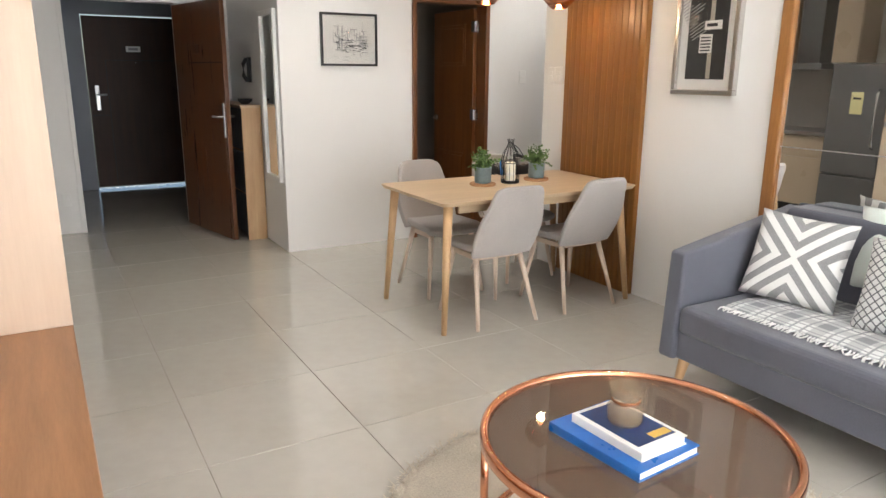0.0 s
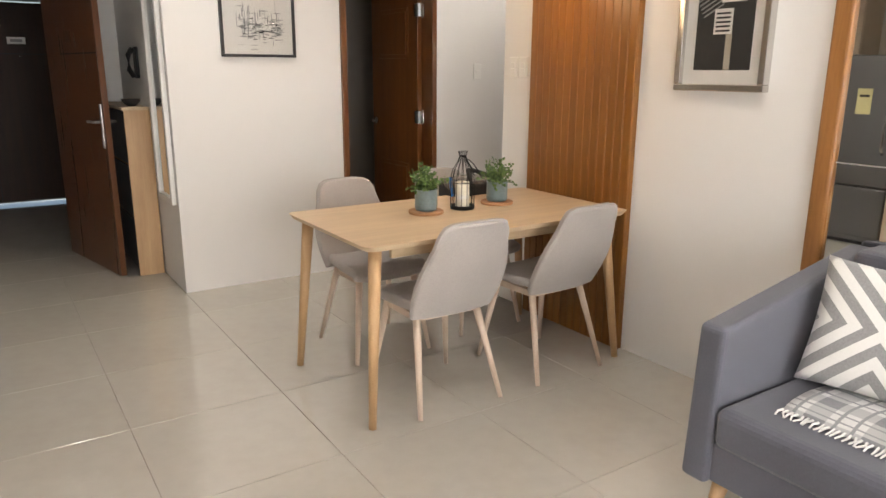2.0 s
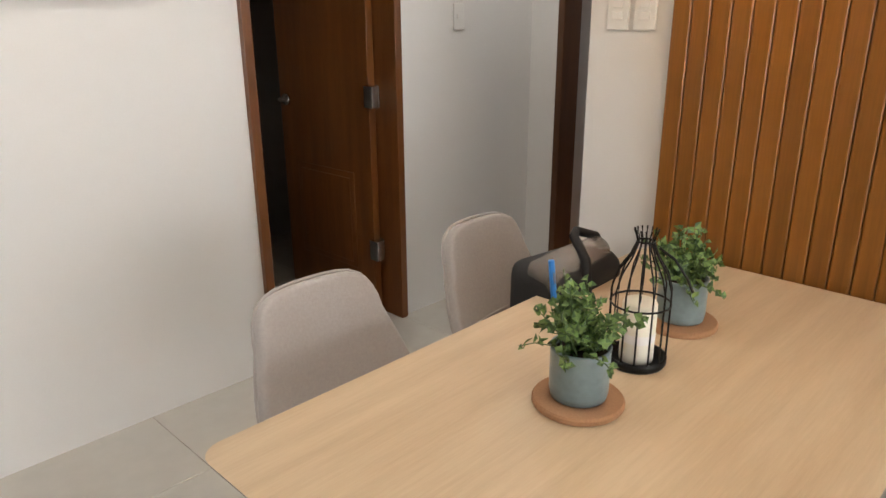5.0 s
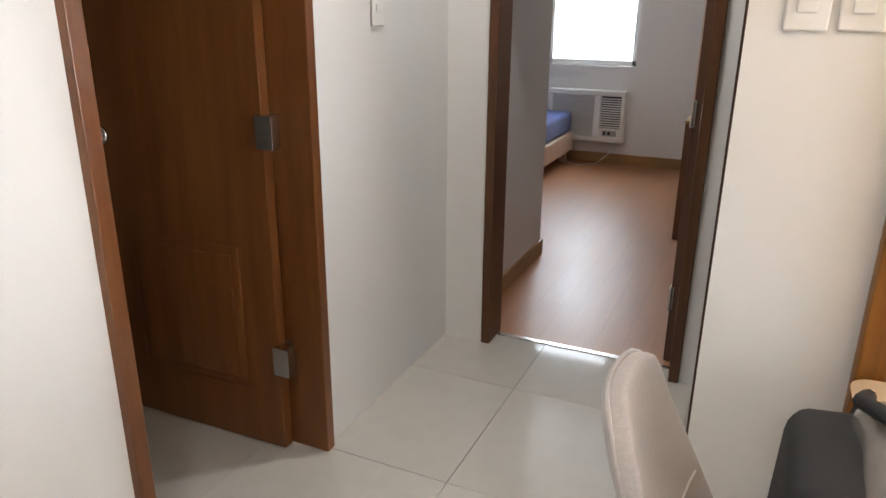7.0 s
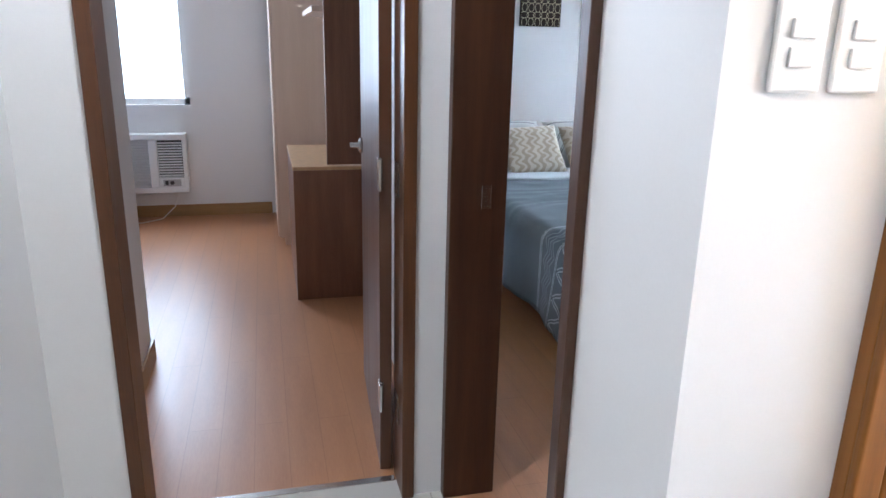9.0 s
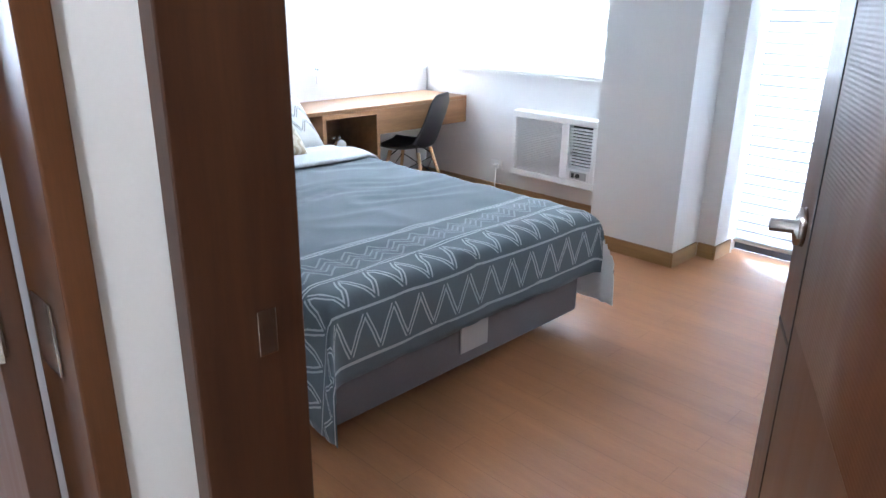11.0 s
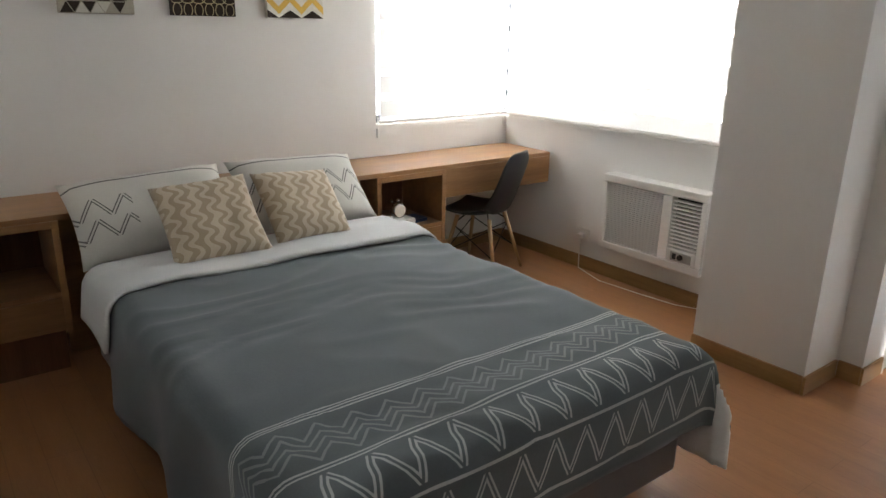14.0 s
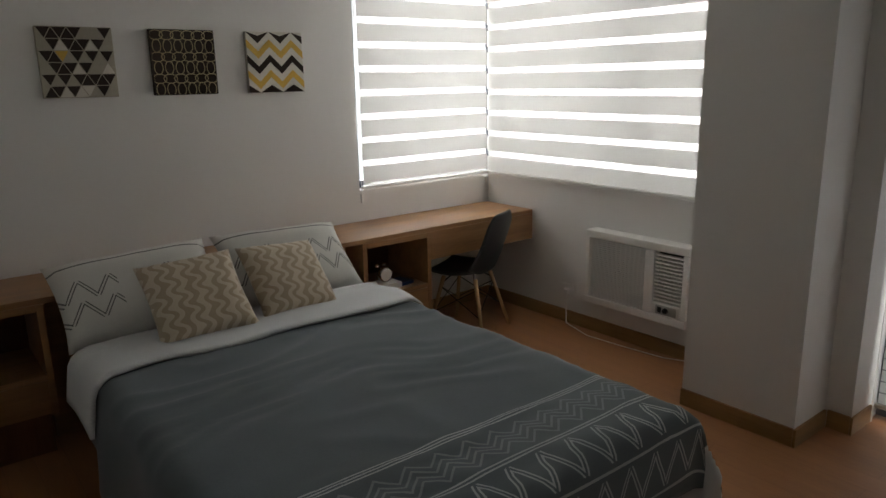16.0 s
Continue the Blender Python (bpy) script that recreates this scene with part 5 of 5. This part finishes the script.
# three small canvases
def canvas(name, label, y, w):
    c = thing(name, label, "picture", 8.409, y, 1.79, -90, "three canvases over the bed")
    part("stretched_cloth", box(-w / 2, w / 2, -.03, 0, -.17, .17, .004), TAUPE if name.startswith("tri") else BROWNI if name.startswith("ring") else OFFW, c)
    return c


def flat_faces(polys, y, name, mats, parent):
    for k, pts in polys:
        bm = bmesh.new()
        bm.faces.new([bm.verts.new((px, y, pz)) for px, pz in pts])
        part(name, bm, mats[k], parent, "", False, .0008)


def clip_poly(pts, w, h):
    return [(max(-w, min(w, a)), max(-h, min(h, b))) for a, b in pts]


c1 = canvas("triangle_canvas", "small canvas printed with brown and mustard triangles", 3.365, .345)
rng = random.Random(21)
polys = []
rh, bw = .056, .068
for r in range(6):
    z0 = -.168 + r * rh
    for i in range(-6, 7):
        x0 = i * bw / 2
        up = (i + r) % 2 == 0
        if abs(x0) + bw / 2 > .172:
            continue
        g = .0035
        pts = [(x0 - bw / 2 + g, z0 + g / 2), (x0 + bw / 2 - g, z0 + g / 2), (x0, z0 + rh - g)] if up else [(x0 - bw / 2 + g, z0 + rh - g / 2), (x0, z0 + g), (x0 + bw / 2 - g, z0 + rh - g / 2)]
        k = 0 if not up and rng.random() < .8 else rng.choice((1, 0, 2, 3, 1, 0))
        polys.append((k, pts))
flat_faces(polys, -.0312, "triangle", [BROWNI, TAUPE, YELLOW, OFFW], c1)
c2 = canvas("ring_canvas", "small dark canvas printed with linked cream rings", 2.84, .345)
CREAML = surf("cream_line", (.50, .42, .26), .85)
for r in range(6):
    for i in range(6):
        cx, cz = -.14 + i * .056, -.14 + r * .056
        sx, sz = (.036, .024) if r % 2 else (.022, .034)
        bm = bmesh.new()
        add_tube(bm, [(cx + sx * math.cos(a), -.031, cz + sz * math.sin(a)) for a in (2 * math.pi * q / 16 for q in range(17))], .0022, None, 4)
        for v in bm.verts:
            v.co.x, v.co.z = max(-.168, min(.168, v.co.x)), max(-.166, min(.166, v.co.z))
        part("ring", bm, CREAML, c2)
c3 = canvas("chevron_canvas", "small canvas printed with black and mustard chevrons", 2.31, .35)
polys = []
for r, z0 in enumerate((-.235, -.150, -.065, .020, .105)):
    n, amp = 5, .066
    for i in range(n):
        xa, xb = -.175 + i * .35 / n, -.175 + (i + 1) * .35 / n
        za, zb = (z0, z0 + amp) if i % 2 else (z0 + amp, z0)
        q = clip_poly([(xa, za), (xb, zb), (xb, zb + .042), (xa, za + .042)], .175, .17)
        area2 = sum(q[j][0] * q[(j + 1) % 4][1] - q[(j + 1) % 4][0] * q[j][1] for j in range(4))
        if abs(area2) > 2e-4:
            polys.append((r % 2, q))
flat_faces(polys, -.0312, "chevron", [BROWNI, YELLOW], c3)

cl = thing("wardrobe", "tall off-white built-in wardrobe beside the bedroom door", "wardrobe", 3.72, .62, 0)
part("body", box(0, .62, 0, 2.70, .06, 2.5), WALL, cl)
part("plinth", box(0, .58, 0, 2.68, 0, .06), BLACK, cl)
for i in range(4):
    part("door", box(.62, .64, .005 + i * .675, .67 + i * .675, .07, 2.49, .003), WHITEP, cl)

# ---- second bedroom, through its doorway ----
sh = thing("desk_shelf", "brown wooden desk and shelf unit against the wall", "shelf unit", 6.79, 4.50, 0)
part("low_box", box(0, .9, .0, .39, .0, .77, .003), CABW, sh, "low brown side")
part("low_top", box(-.003, .9, .0, .393, .77, .79, .003), OAKV, sh, "pale top")
part("tall_side", box(-.004, .03, .0, .20, .8, 2.35, .003), CABW, sh, "tall brown side panel")
part("shelf", box(.03, .9, .0, .26, 1.62, 1.65, .003), PANELW, sh)
part("shelf", box(.03, .9, .0, .26, 2.0, 2.03, .003), PANELW, sh)
wd = thing("wardrobe", "tall pale wardrobe in the second bedroom", "wardrobe", 7.98, 4.50, 0)
part("body", box(0, 1.07, 0, .45, .06, 2.4), PANELW, wd)
part("plinth", box(.02, 1.06, 0, .42, 0, .06), PANELW, wd)
for i in range(2):
    part("door", box(.005 + i * .535, .53 + i * .535, .45, .47, .07, 2.39, .003), PANELW, wd)
sb2 = thing("single_bed", "single bed with a dark blue cover", "bed", 7.08, 6.16, 0)
part("frame", box(0, 1.95, 0, 1.0, .12, .30, .01), PANELW, sb2, "pale bed frame")
part("mattress", box(.02, 1.93, .02, .98, .30, .50, .04, 4), BLUEC, sb2, "dark blue cover")
for x in (.08, 1.87):
    for y in (.08, .92):
        part("leg", box(x - .03, x + .03, y - .03, y + .03, 0, .12, .004), PANELW, sb2)
structure("trim_threshold", [(4.92, 4.95, 4.648, 5.43, 0, .004)], CHROME, "thin metal strip in the bedroom doorway", "threshold", .002)

# ---- floor tiles, last ----
P, G = .655, .0022
me = None
for i in range(-5, 5):
    for j in range(-7, 8):
        x0, y0 = 1.865 + i * P, 2.58 + j * P
        x1, y1 = min(x0 + P, 4.93), min(y0 + P, 7.42)
        if x0 > 4.9 or y0 > 7.40 or (x0 > 3.55 and y1 < 4.3):
            continue
        if x1 > 3.72 and y0 < 4.49:
            if y1 > 4.5:
                y0 = 4.49
            else:
                x1 = 3.66
        whole = abs(x1 - x0 - P) < .001 and abs(y1 - y0 - P) < .001
        if whole and me:
            ob = new("tile", me)
            ob.parent = floor
        else:
            ob = part("tile", box(G / 2, x1 - x0 - G / 2, G / 2, y1 - y0 - G / 2, -.006, 0, .0012, 1), TILE, floor)
            if whole:
                me = ob.data
        ob.location = (x0, y0, 0)
